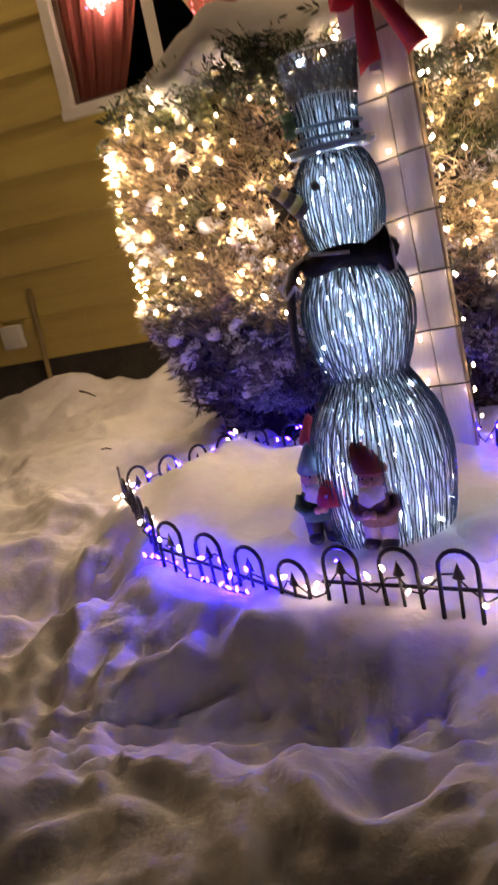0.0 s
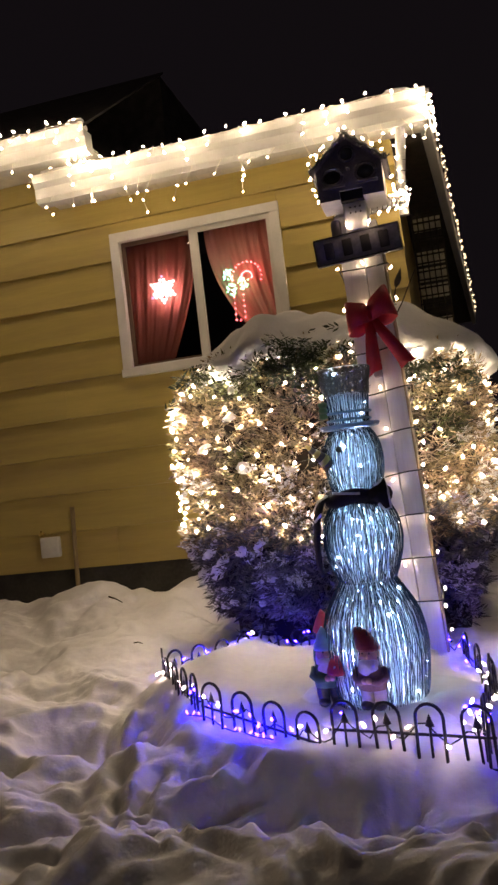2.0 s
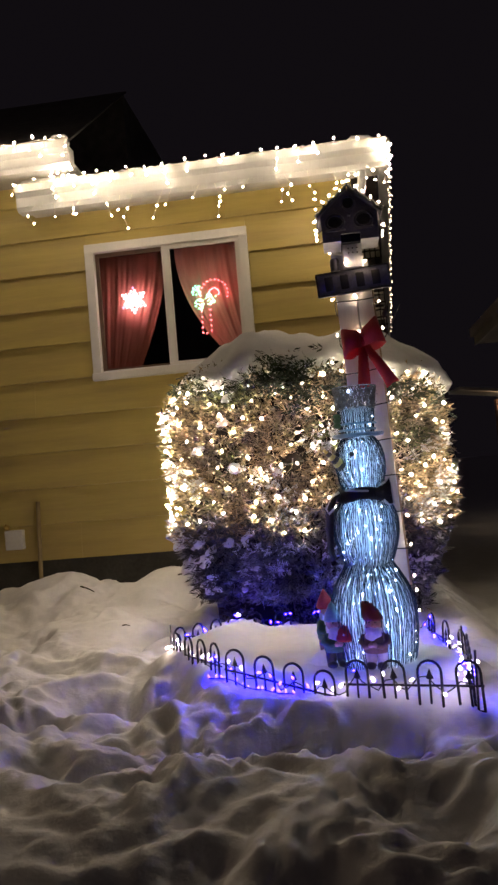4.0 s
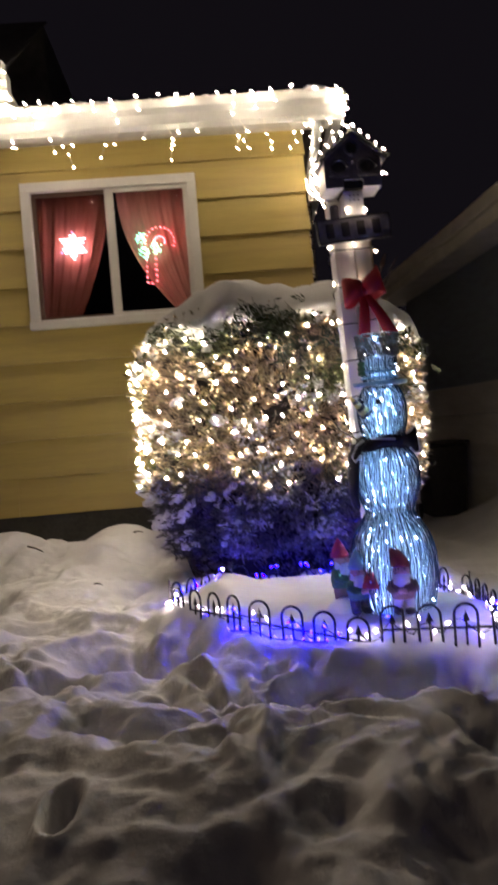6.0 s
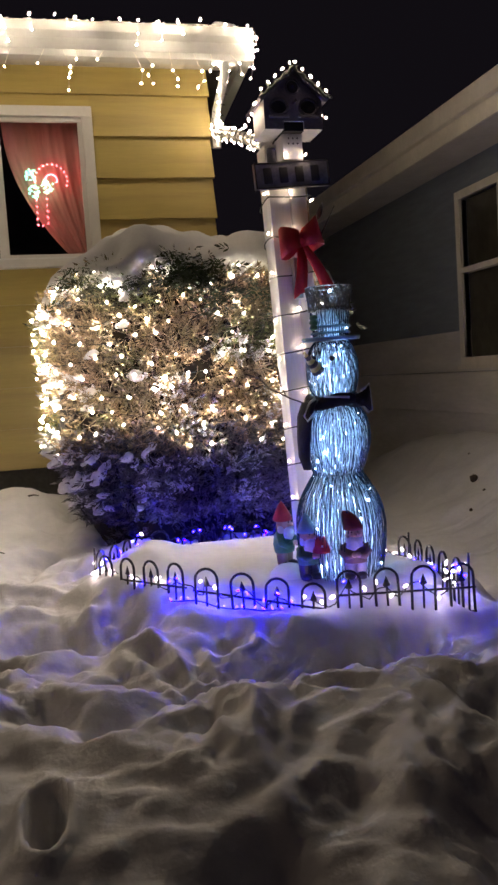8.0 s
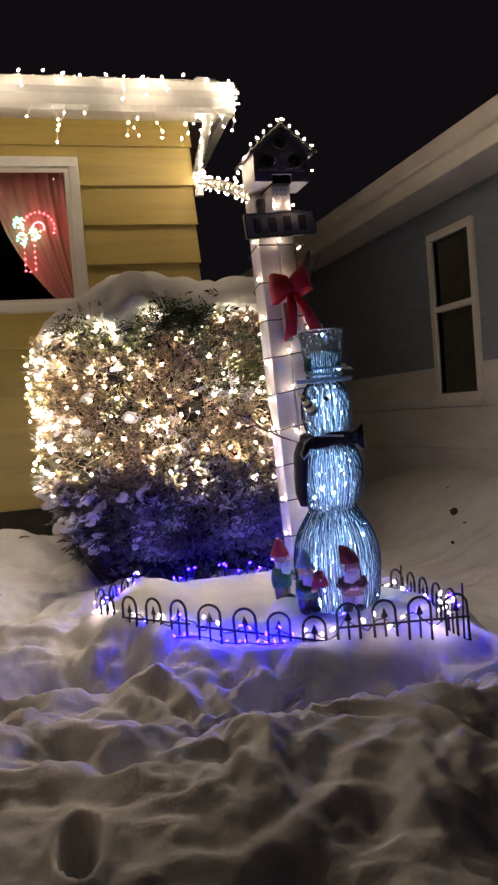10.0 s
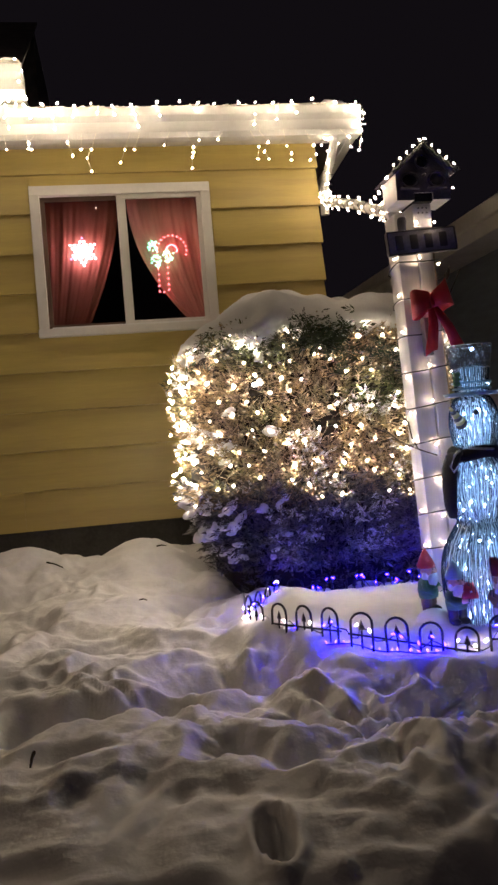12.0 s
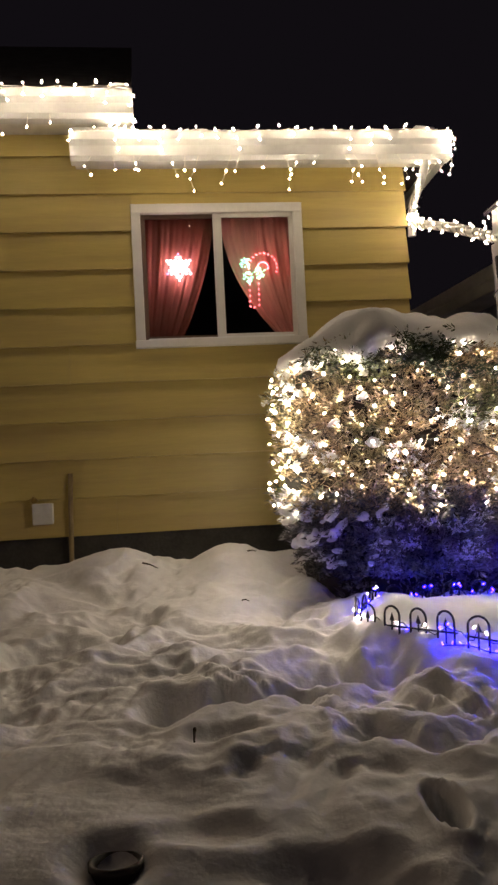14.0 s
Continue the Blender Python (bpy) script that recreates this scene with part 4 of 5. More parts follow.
def cap_height(x, y):
    """The top of the snow on the hedge."""
    dx, dy = abs(x - BX - 0.01) / 0.79, abs(y - BY) / 0.60
    f = (dx ** 2.667 + dy ** 2.667) ** 0.375
    top = 2.092 - 0.28 * f ** 2.6 + 0.070 * noise.noise(Vector((x * 3.1, y * 3.1, 0.3))) + 0.055 * noise.noise(Vector((x * 7, y * 7, 1.3)))
    top += 0.060 * math.exp(-((x + 0.80) / 0.2) ** 2) - 0.05 * math.exp(-((x + 0.93) / 0.05) ** 2 - ((y - 3.15) / 0.08) ** 2)
    return top - 0.07 * math.exp(-((x + 0.60) / 0.12) ** 2 - ((y - 3.08) / 0.16) ** 2)


def hedge_front(x, z, k=1.0):
    """The hedge's face towards the street, by place along it."""
    u = max(-1.0, min(1.0, (x - BX) / BRX))
    ca = math.copysign(abs(u) ** 1.6, u)
    return hedge_point(-math.acos(ca), z, k)


def build_hedge():
    h = thing("hedge_bush", "clipped cedar bush with brown and green foliage under snow", "bush")
    # added solid core: blocks the view through, its dark colour is the inner shade
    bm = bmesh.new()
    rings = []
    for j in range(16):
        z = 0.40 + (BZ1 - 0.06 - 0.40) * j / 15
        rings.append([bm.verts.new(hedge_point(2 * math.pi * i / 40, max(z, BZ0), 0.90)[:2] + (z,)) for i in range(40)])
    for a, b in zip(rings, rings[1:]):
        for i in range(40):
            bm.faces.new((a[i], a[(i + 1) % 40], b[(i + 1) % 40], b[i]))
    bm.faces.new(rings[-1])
    part("inner_growth", bm, M_CORE, h, "dark filler core painted as the shade inside the bush")

    def foliage(name, material, count, zlo, zhi, size, seed, label, keep=1.0, reach=(0.86, 1.01), patchy=False):
        r = random.Random(seed)
        verts, faces = [], []
        for _ in range(count):
            if r.random() < 0.02 and zhi > 1.8:
                a = r.uniform(0, 6.283)
                k = math.sqrt(r.random())
                p = hedge_point(a, BZ1 - 0.02, k)
                p.z = BZ1 - 0.02
                nrm = Vector((0, 0, 1))
            else:
                z = r.uniform(zlo, zhi)
                if r.random() < 0.72:
                    p = hedge_front(BX + BRX * r.uniform(-1, 1), z, r.uniform(*reach))
                else:
                    p = hedge_point(r.uniform(0, 2 * math.pi), z, r.uniform(*reach))
                nrm = (p - Vector((BX, BY, z - 0.15))).normalized()
            if noise.noise(p * 5.0 + Vector((seed, 0, 0))) < -0.38 * keep:
                continue
            if patchy and noise.noise(Vector((p.x * 4.0, p.y * 4.0, p.z * 9.0 + seed))) < 0.30 - 0.16 * smooth01(1.25, 0.9, p.z):
                continue
            d = (nrm + Vector((r.uniform(-1, 1), r.uniform(-1, 1), r.uniform(-0.9, 1.1))) * 0.9).normalized()
            side = d.cross(Vector((r.uniform(-1, 1), r.uniform(-1, 1), r.uniform(-1, 1)))).normalized()
            ln = size * r.uniform(0.6, 1.4)
            for k in range(7):
                f = (k - 3) / 3
                base = p + d * ln * 0.12 * (3 - abs(k - 3))
                tip = base + (d * (1 - 0.45 * abs(f)) + side * 0.85 * f).normalized() * ln * (0.75 - 0.25 * abs(f))
                w = d.cross(side).normalized() * 0.2 + side * 0.9 if k == 3 else d * 0.6
                w = w.normalized() * size * 0.10
                mid = base.lerp(tip, 0.55)
                i = len(verts)
                verts += [base, mid + w, tip, mid - w]
                faces.append((i, i + 1, i + 2, i + 3))
        me = bpy.data.meshes.new(name)
        me.from_pydata(verts, [], faces)
        me.materials.append(material)
        ob = new(name, me)
        ob.parent = h
        tagged(ob, label, kind="stuff")

    foliage("foliage", M_LEAF, 9000, 0.90, 1.88, 0.056, 3, "brown and green cedar sprays", 0.9)
    foliage("low_foliage", M_LEAFLOW, 4200, 0.56, 1.04, 0.062, 5, "frosted dark lower sprays", 1.6)
    foliage("skirt_foliage", M_LEAFLOW, 700, 0.44, 0.62, 0.055, 9, "sparse dark sprays near the snow", 1.0, (0.80, 0.96))
    foliage("frosted_foliage", M_CAP, 6500, 0.62, 1.80, 0.040, 13, "sprays caked with snow", 3.0, (0.97, 1.025), True)
    # bare twigs showing through
    r = random.Random(11)
    bm = bmesh.new()
    for _ in range(1200):
        a = math.pi * 1.5 + r.gauss(0.25, 0.5)
        z = r.uniform(0.9, 1.62)
        p = hedge_point(a, z, r.uniform(0.93, 1.0))
        d = Vector((r.uniform(-1, 1), r.uniform(-0.7, 0.2), r.uniform(-0.6, 1))).normalized()
        pts = [p]
        for k in range(4):
            d = (d + Vector((r.uniform(-1, 1), r.uniform(-0.6, 0.5), r.uniform(-0.7, 0.7))) * 0.8).normalized()
            pts.append(pts[-1] + d * r.uniform(0.014, 0.036))
        tube(bm, pts, r.uniform(0.0013, 0.0028), 4, taper=0.5)
    part("twig_tangle", bm, M_TWIG, h, "tangle of bare pale twigs")["kind"] = "stuff"
    for pts in ([(-0.36, 2.93, 1.275), (-0.312, 2.85, 1.250), (-0.305, 2.70, 1.200), (-0.250, 2.54, 1.150), (-0.195, 2.50, 1.125)], [(-0.300, 2.66, 1.330), (-0.282, 2.62, 1.290), (-0.285, 2.58, 1.215), (-0.268, 2.55, 1.160)], [(-0.33, 2.90, 1.20), (-0.315, 2.78, 1.215), (-0.30, 2.69, 1.195)]):
        bm = bmesh.new()
        tube(bm, pts, 0.0055, 6, taper=0.55)
        part("branch", bm, M_WOODDK, h, "dark bare branch")

    # snow on the bush
    bm = bmesh.new()
    n, m = 90, 26
    rows = []
    for j in range(m + 1):
        f = j / m
        row = []
        for i in range(n):
            a = 2 * math.pi * i / n
            e = 1 + 0.16 * noise.noise(Vector((math.cos(a) * 1.6, math.sin(a) * 1.6, 4.0))) + 0.05 * noise.noise(Vector((math.cos(a) * 6, math.sin(a) * 6, 1.0)))
            rr = f * e
            ca, sa = math.cos(a), math.sin(a)
            x = BX + 0.01 + 0.79 * rr * math.copysign(abs(ca) ** 0.75, ca)
            y = BY + 0.60 * rr * math.copysign(abs(sa) ** 0.75, sa)
            top = cap_height(x, y)
            if j == m:
                top -= 0.03 + 0.05 * rnd.random()
            row.append(bm.verts.new((x, y, top)))
        rows.append(row)
    for a, b in zip(rows, rows[1:]):
        for i in range(n):
            k = (i + 1) % n
            bm.faces.new((a[i], a[k], b[k], b[i]))
    bmesh.ops.remove_doubles(bm, verts=bm.verts, dist=0.0005)
    under = bmesh.ops.extrude_edge_only(bm, edges=[e for e in bm.edges if e.is_boundary])
    for v in under["geom"]:
        if isinstance(v, bmesh.types.BMVert):
            v.co = Vector((BX + (v.co.x - BX) * 0.9, BY + (v.co.y - BY) * 0.9, v.co.z - 0.05))
    bmesh.ops.recalc_face_normals(bm, faces=bm.faces)
    solid("snow_cover", bm, M_CAP, "thick lumpy snow lying on top of the bush", "snow")
    r = random.Random(21)
    for k in range(56):
        low = k < 24 or k > 45
        a = math.pi * 1.5 + (r.uniform(-1.4, -0.2) if k % 3 else r.uniform(-1.3, 1.3))
        z = r.uniform(0.62, 0.98) if low else r.uniform(1.15, 1.84)
        if k == 0:
            a, z = math.pi * 1.12, 0.93
        if k == 1:
            a, z = math.pi * 1.18, 0.92
        p = hedge_point(a, z, 1.0)
        s = r.uniform(0.014, 0.028) * (1.9 if k < 2 else 1)
        if k > 45:
            p = hedge_point(math.pi * r.uniform(1.06, 1.32), r.uniform(0.74, 0.97), 1.01)
            s = r.uniform(0.026, 0.044)
        if k in (30, 36, 42):
            p = hedge_front((-0.15, -0.95, -0.90)[(k - 30) // 6], (1.60, 1.55, 1.30)[(k - 30) // 6], 1.02)
            s = 0.030
        bm = bmesh.new()
        blob(bm, (0, 0, 0), (s * r.uniform(1.0, 1.7), s * 0.7, s * r.uniform(0.6, 0.9)), 0.75, 34, 3, seed=k * 1.3)
        bmesh.ops.transform(bm, matrix=Matrix.Translation(p) @ Matrix.Rotation(-r.uniform(-0.3, 0.9), 4, "Y"), verts=bm.verts)
        solid("snow_clump", bm, M_CAP, "small clump of snow caught in the bush", "snow", "snow clumps in the bush")

    # sprigs poking through the cap
    r = random.Random(31)
    verts, faces = [], []
    for cx, cy, cnt in ((-0.62, 3.02, 60), (-0.56, 2.95, 80), (-0.62, 2.90, 70), (-0.50, 2.84, 50), (-0.30, 2.86, 14), (-1.12, 2.95, 20), (-0.05, 2.90, 40), (-0.83, 2.86, 16), (-0.20, 2.80, 40), (-1.20, 3.10, 18), (-1.0, 2.90, 14), (-0.70, 2.88, 40), (0.12, 2.95, 40), (-0.40, 2.95, 14)):
        for _ in range(cnt):
            px, py = cx + r.gauss(0, 0.045), cy + r.gauss(0, 0.03)
            p = Vector((px, py, cap_height(px, py) + r.uniform(-0.008, 0.022)))
            d = Vector((r.uniform(-1, 1), r.uniform(-1, 0.3), r.uniform(-0.4, 0.3))).normalized()
            side = d.cross(Vector((r.uniform(-1, 1), 0.3, r.uniform(-1, 1)))).normalized()
            for k in range(5):
                f = (k - 2) / 2
                base = p + d * 0.02 * (2 - abs(k - 2))
                tip = base + (d + side * f).normalized() * 0.042
                w = side * 0.009 if k == 2 else d * 0.009
                i = len(verts)
                verts += [base, base.lerp(tip, 0.5) + w, tip, base.lerp(tip, 0.5) - w]
                faces.append((i, i + 1, i + 2, i + 3))
    me = bpy.data.meshes.new("top_sprigs")
    me.from_pydata(verts, [], faces)
    me.materials.append(M_LEAFDK)
    ob = tagged(new("top_foliage", me), "green sprays poking through the snow", kind="stuff")
    ob.parent = h

    # net of lights
    s = thing("net_lights", "net of warm white lights spread over the bush", "lights")
    r = random.Random(5)
    bm = bmesh.new()
    rows = 11
    for j in range(rows):
        z = 0.95 + (1.83 - 0.95) * j / (rows - 1)
        line = []
        n = 14
        for i in range(n):
            x = BX + BRX * (-0.999 + 1.998 * (i + 0.5 * (j % 2)) / n) + r.uniform(-0.014, 0.014)
            p = hedge_front(x, min(z + 0.016 * math.sin(i * 1.7 + j * 2.1) + r.uniform(-0.010, 0.010), 1.84), 1.035)
            line.append(p)
            if j < 1 and r.random() < 0.6:
                continue
            if r.random() < (0.88 if 2 < i and j < 9 else 0.98):
                bulb_at(ME_BUSH, p + Vector((r.uniform(-0.015, 0.015), -0.008, r.uniform(-0.015, 0.015))), s, size=r.choice((0.75, 0.85, 1.0, 1.0, 1.2)))
        tube(bm, line, 0.0016, 3)
        for i in range(4):
            for side, a0 in ((-1, math.pi), (1, 0.0)):
                if side > 0 and i > 1:
                    continue
                bulb_at(ME_BUSH, hedge_point(a0 - side * 0.17 * i - side * r.uniform(-0.1, 0.12), z + r.uniform(-0.045, 0.045), r.uniform(0.99, 1.04)), s, size=r.uniform(0.8, 1.2))
    part("net_wire", bm, M_WIRE, s)


build_hedge()

# ---------------------------------------------------------------- the lit snowman
SX, SY = -0.258, 1.940


def build_snowman():
    s = thing("lit_snowman", "tall icy blue lit snowman of clear ribs", "snowman decoration", at=(SX, SY, 0.0))
    r = random.Random(3)
    outline = []

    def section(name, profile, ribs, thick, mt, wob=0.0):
        # inner ribs are an added set that catches the glow
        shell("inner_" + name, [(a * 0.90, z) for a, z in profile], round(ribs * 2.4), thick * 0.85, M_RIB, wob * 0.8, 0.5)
        # outer ribs use the dark copy, so they read as shaded lines
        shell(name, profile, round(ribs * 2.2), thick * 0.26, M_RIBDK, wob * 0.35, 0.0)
        outline.extend(profile)

    def shell(name, profile, ribs, thick, mt, wob, turn):
        meshes = []
        for v in range(4):
            bm = bmesh.new()
            pts = []
            n = len(profile)
            for k in range((n - 1) * 4 + 1):
                i, f = min(k // 4, n - 2), k / 4 - min(k // 4, n - 2)
                p0, p1, p2, p3 = (profile[max(i - 1, 0)], profile[i], profile[i + 1], profile[min(i + 2, n - 1)])
                q = [0.5 * (2 * p1[c] + (p2[c] - p0[c]) * f + (2 * p0[c] - 5 * p1[c] + 4 * p2[c] - p3[c]) * f * f + (3 * p1[c] - p0[c] - 3 * p2[c] + p3[c]) * f ** 3) for c in (0, 1)]
                pts.append((q[0] + wob * math.sin(k * 1.9 + v * 2), wob * 2.2 * math.sin(k * 1.3 + v * 1.7), q[1]))
            tube(bm, pts, thick, 5)
            meshes.append(mesh_of(bm, name, mt))
        for i in range(ribs):
            share(name, meshes[i % 4], s, Matrix.Rotation(2 * math.pi * (i + turn) / ribs + r.uniform(-0.03, 0.03), 4, "Z"))
        for z in (profile[0], profile[-1]):
            bm = bmesh.new()
            tube(bm, [(z[0] * math.cos(t), z[0] * math.sin(t), z[1]) for t in [k * math.pi / 14 for k in range(29)]], thick * 1.1, 5)
            part("hoop", bm, M_RIB, s)

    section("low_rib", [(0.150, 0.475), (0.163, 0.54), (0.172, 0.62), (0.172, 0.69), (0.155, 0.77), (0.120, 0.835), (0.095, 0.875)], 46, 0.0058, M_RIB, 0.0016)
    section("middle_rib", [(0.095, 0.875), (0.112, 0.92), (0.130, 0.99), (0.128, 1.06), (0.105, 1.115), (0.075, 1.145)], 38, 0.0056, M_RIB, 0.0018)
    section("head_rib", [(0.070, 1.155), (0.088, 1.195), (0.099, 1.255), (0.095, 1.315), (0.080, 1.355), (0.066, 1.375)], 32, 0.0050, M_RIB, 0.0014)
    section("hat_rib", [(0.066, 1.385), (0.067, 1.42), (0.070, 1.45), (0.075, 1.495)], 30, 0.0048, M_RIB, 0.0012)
    bm = bmesh.new()
    turn = Matrix.Rotation(math.radians(-40), 3, "Z")
    for f, z in ((0.74, 1.384), (0.86, 1.383), (0.97, 1.384), (1.0, 1.390)):
        tube(bm, [turn @ Vector((0.112 * f * math.cos(t), 0.080 * f * math.sin(t), z)) for t in [k * math.pi / 16 for k in range(33)]], 0.0042, 5)
    part("hat_brim", bm, M_BAND, s, "steel blue wire brim")
    bm = bmesh.new()
    for rad, z in ((0.072, 1.408), (0.075, 1.432)):
        tube(bm, [(rad * math.cos(t), rad * math.sin(t), z) for t in [k * math.pi / 16 for k in range(33)]], 0.0045, 5)
    part("hat_band", bm, M_BAND, s, "steel blue hat band")
    # tinsel-filled top of the hat
    shell("hat_top_rib", [(0.075, 1.490), (0.079, 1.535), (0.087, 1.580)], 66, 0.0023, M_TINSEL, 0.0022, 0.0)
    bm = bmesh.new()
    for k in range(300):
        a = r.uniform(0, 6.283)
        z = r.uniform(1.49, 1.575)
        q = (0.072 + 0.17 * (z - 1.49)) * r.uniform(0.75, 1.0)
        p = Vector((q * math.cos(a), q * math.sin(a), z))
        tube(bm, [p, p + Vector((r.uniform(-1, 1), r.uniform(-1, 1), r.uniform(-0.5, 1))) * 0.022], 0.0013, 3)
    part("tinsel", bm, M_TINSEL, s, "grey tinsel at the hat's open top")["kind"] = "stuff"
    bulb_at(ME_COOL, Vector((-0.02, -0.075, 1.56)), s, "led", 1.1)
    # inner lights and their cable
    bm = bmesh.new()
    line = []
    n = 230
    for i in range(n):
        f = i / (n - 1)
        z = 0.50 + 0.975 * f
        below = [p for p in outline if p[1] <= z][-1]
        above = [p for p in outline if p[1] > z][0]
        rad = (0.95 if i % 2 else 0.50 + 0.25 * r.random()) * (below[0] + (above[0] - below[0]) * (z - below[1]) / (above[1] - below[1]))
        a = i * 2.39996
        p = Vector((rad * math.cos(a), rad * math.sin(a), z))
        line.append(Vector((0.04 * math.cos(i * 0.55), 0.04 * math.sin(i * 0.55), z)))
        if i % 4 != 3:
            bulb_at(ME_SPARK if i % 2 else ME_COOL, p, s, "led", r.choice((0.6, 0.9, 1.3)))
    tube(bm, line, 0.0018, 4)
    part("cable", bm, M_WIREW, s)
    # face: the head looks to the walker's left
    look_a = math.radians(228)
    for da, z in ((-0.40, 1.314), (0.40, 1.312)):
        bm = bmesh.new()
        a = look_a + da
        blob(bm, (0.099 * math.cos(a), 0.099 * math.sin(a), z), (0.011, 0.011, 0.011), 0.05, 40, 2)
        part("eye", bm, M_GBLACK, s, "black button eye")
    for k in range(6):
        bm = bmesh.new()
        a = math.radians(214)
        d = Vector((math.cos(a), math.sin(a), 0.85)).normalized()
        p0 = Vector((0.088 * math.cos(a), 0.088 * math.sin(a), 1.268)) + d * 0.0175 * k
        tube(bm, [p0, p0 + d * 0.0175], 0.027 - 0.0040 * k, 10, taper=0.85)
        part("nose_stripe", bm, M_NOSE if k % 2 else M_TINSEL, s, "gold and green striped nose" if k == 0 else "")
    # holly on the hat
    for k in range(3):
        bm = bmesh.new()
        a = math.radians(205)
        blob(bm, (0.085 * math.cos(a), 0.085 * math.sin(a), 1.43 + 0.018 * k), (0.016, 0.016, 0.012), 0.3, 60, 2, seed=k)
        part("holly_leaf", bm, M_GREEN, s, "dark green holly")
    bm = bmesh.new()
    lathe(bm, [(0, 0.466), (0.165, 0.466), (0.168, 0.476), (0.150, 0.482), (0, 0.482)], 26)
    part("base_ring", bm, M_RIB, s)
    # scarf
    bm = bmesh.new()
    pts = [(0.088 * math.cos(t), 0.088 * math.sin(t), 1.150 + 0.008 * math.sin(3 * t)) for t in [k * math.pi / 16 for k in range(33)]]
    tube(bm, pts, 0.027, 10)
    for v in bm.verts:
        v.co.z = 1.150 + (v.co.z - 1.150) * 0.95
    scarf = thing("scarf", "navy black scarf with white trim round the snowman's neck", "scarf", at=(SX, SY, 0.0))
    part("wrap", bm, M_SCARF, scarf)

    def tail(name, pts, w, label):
        bm = bmesh.new()
        rows = []
        for p, k in zip(pts, w):
            p = Vector(p)
            out = Vector((p.x, p.y, 0)).normalized()
            side = out.cross(Vector((0, 0, 1)))
            rows.append([bm.verts.new(p + side * k * u + out * 0.008 * (1 - u * u)) for u in (-1, -0.5, 0, 0.5, 1)])
        for a, b in zip(rows, rows[1:]):
            for i in range(4):
                bm.faces.new((a[i], a[i + 1], b[i + 1], b[i]))
        ob = part(name, bm, M_SCARF, scarf, label)
        md = ob.modifiers.new("cloth", "SOLIDIFY")
        md.thickness = 0.008

    tail("hanging_tail", [(-0.085, -0.03, 1.165), (-0.120, -0.045, 1.15), (-0.140, -0.05, 1.10), (-0.148, -0.052, 1.02), (-0.150, -0.052, 0.95), (-0.140, -0.05, 0.90)], [0.030, 0.040, 0.043, 0.040, 0.034, 0.022], "dark hanging scarf tail")
    bm = bmesh.new()
    fan = [(0.05 + 0.55 * (px - 0.055), -0.100, pz) for px, _, pz in ((0.055, -0.075, 1.170), (0.100, -0.080, 1.182), (0.150, -0.075, 1.206), (0.158, -0.070, 1.160), (0.166, -0.070, 1.112), (0.135, -0.076, 1.108), (0.100, -0.080, 1.130), (0.055, -0.080, 1.142))]
    mid = bm.verts.new((0.080, -0.112, 1.155))
    ring = [bm.verts.new(p) for p in fan]
    for i in range(len(ring)):
        bm.faces.new((mid, ring[i], ring[(i + 1) % len(ring)]))
    ob = part("short_tail", bm, M_SCARF, scarf, "short scarf end standing out")
    ob.modifiers.new("cloth", "SOLIDIFY").thickness = 0.007
    for pts in ([(0.066, -0.108, 1.184), (0.085, -0.106, 1.194), (0.102, -0.104, 1.208), (0.108, -0.104, 1.162), (0.112, -0.104, 1.110), (0.094, -0.106, 1.104), (0.075, -0.108, 1.126)], [(-0.095, -0.055, 1.165), (-0.125, -0.075, 1.150), (-0.150, -0.085, 1.105), (-0.140, -0.09, 1.085), (-0.115, -0.09, 1.11)], [(-0.07, -0.085, 1.172), (-0.02, -0.112, 1.168), (0.02, -0.112, 1.164)]):
        bm = bmesh.new()
        tube(bm, pts, 0.0045, 6)
        part("trim", bm, M_FUR, scarf, "fuzzy white trim")
    # snow heaped round the foot
    for x, y, rx, ry, rz, k in ((-0.20, 1.98, 0.30, 0.24, 0.055, 0), (0.0, 1.86, 0.13, 0.10, 0.06, 1), (-0.46, 1.98, 0.10, 0.12, 0.075, 2), (-0.29, 1.80, 0.14, 0.07, 0.035, 3)):
        bm = bmesh.new()
        blob(bm, (x, y, 0.452), (rx, ry, rz), 0.25, 7, 4, seed=k * 3.3)
        solid("snow_mound", bm, M_CAP, "rounded snow heaped at the snowman's foot", "snow", "snow mounds at the snowman")


build_snowman()


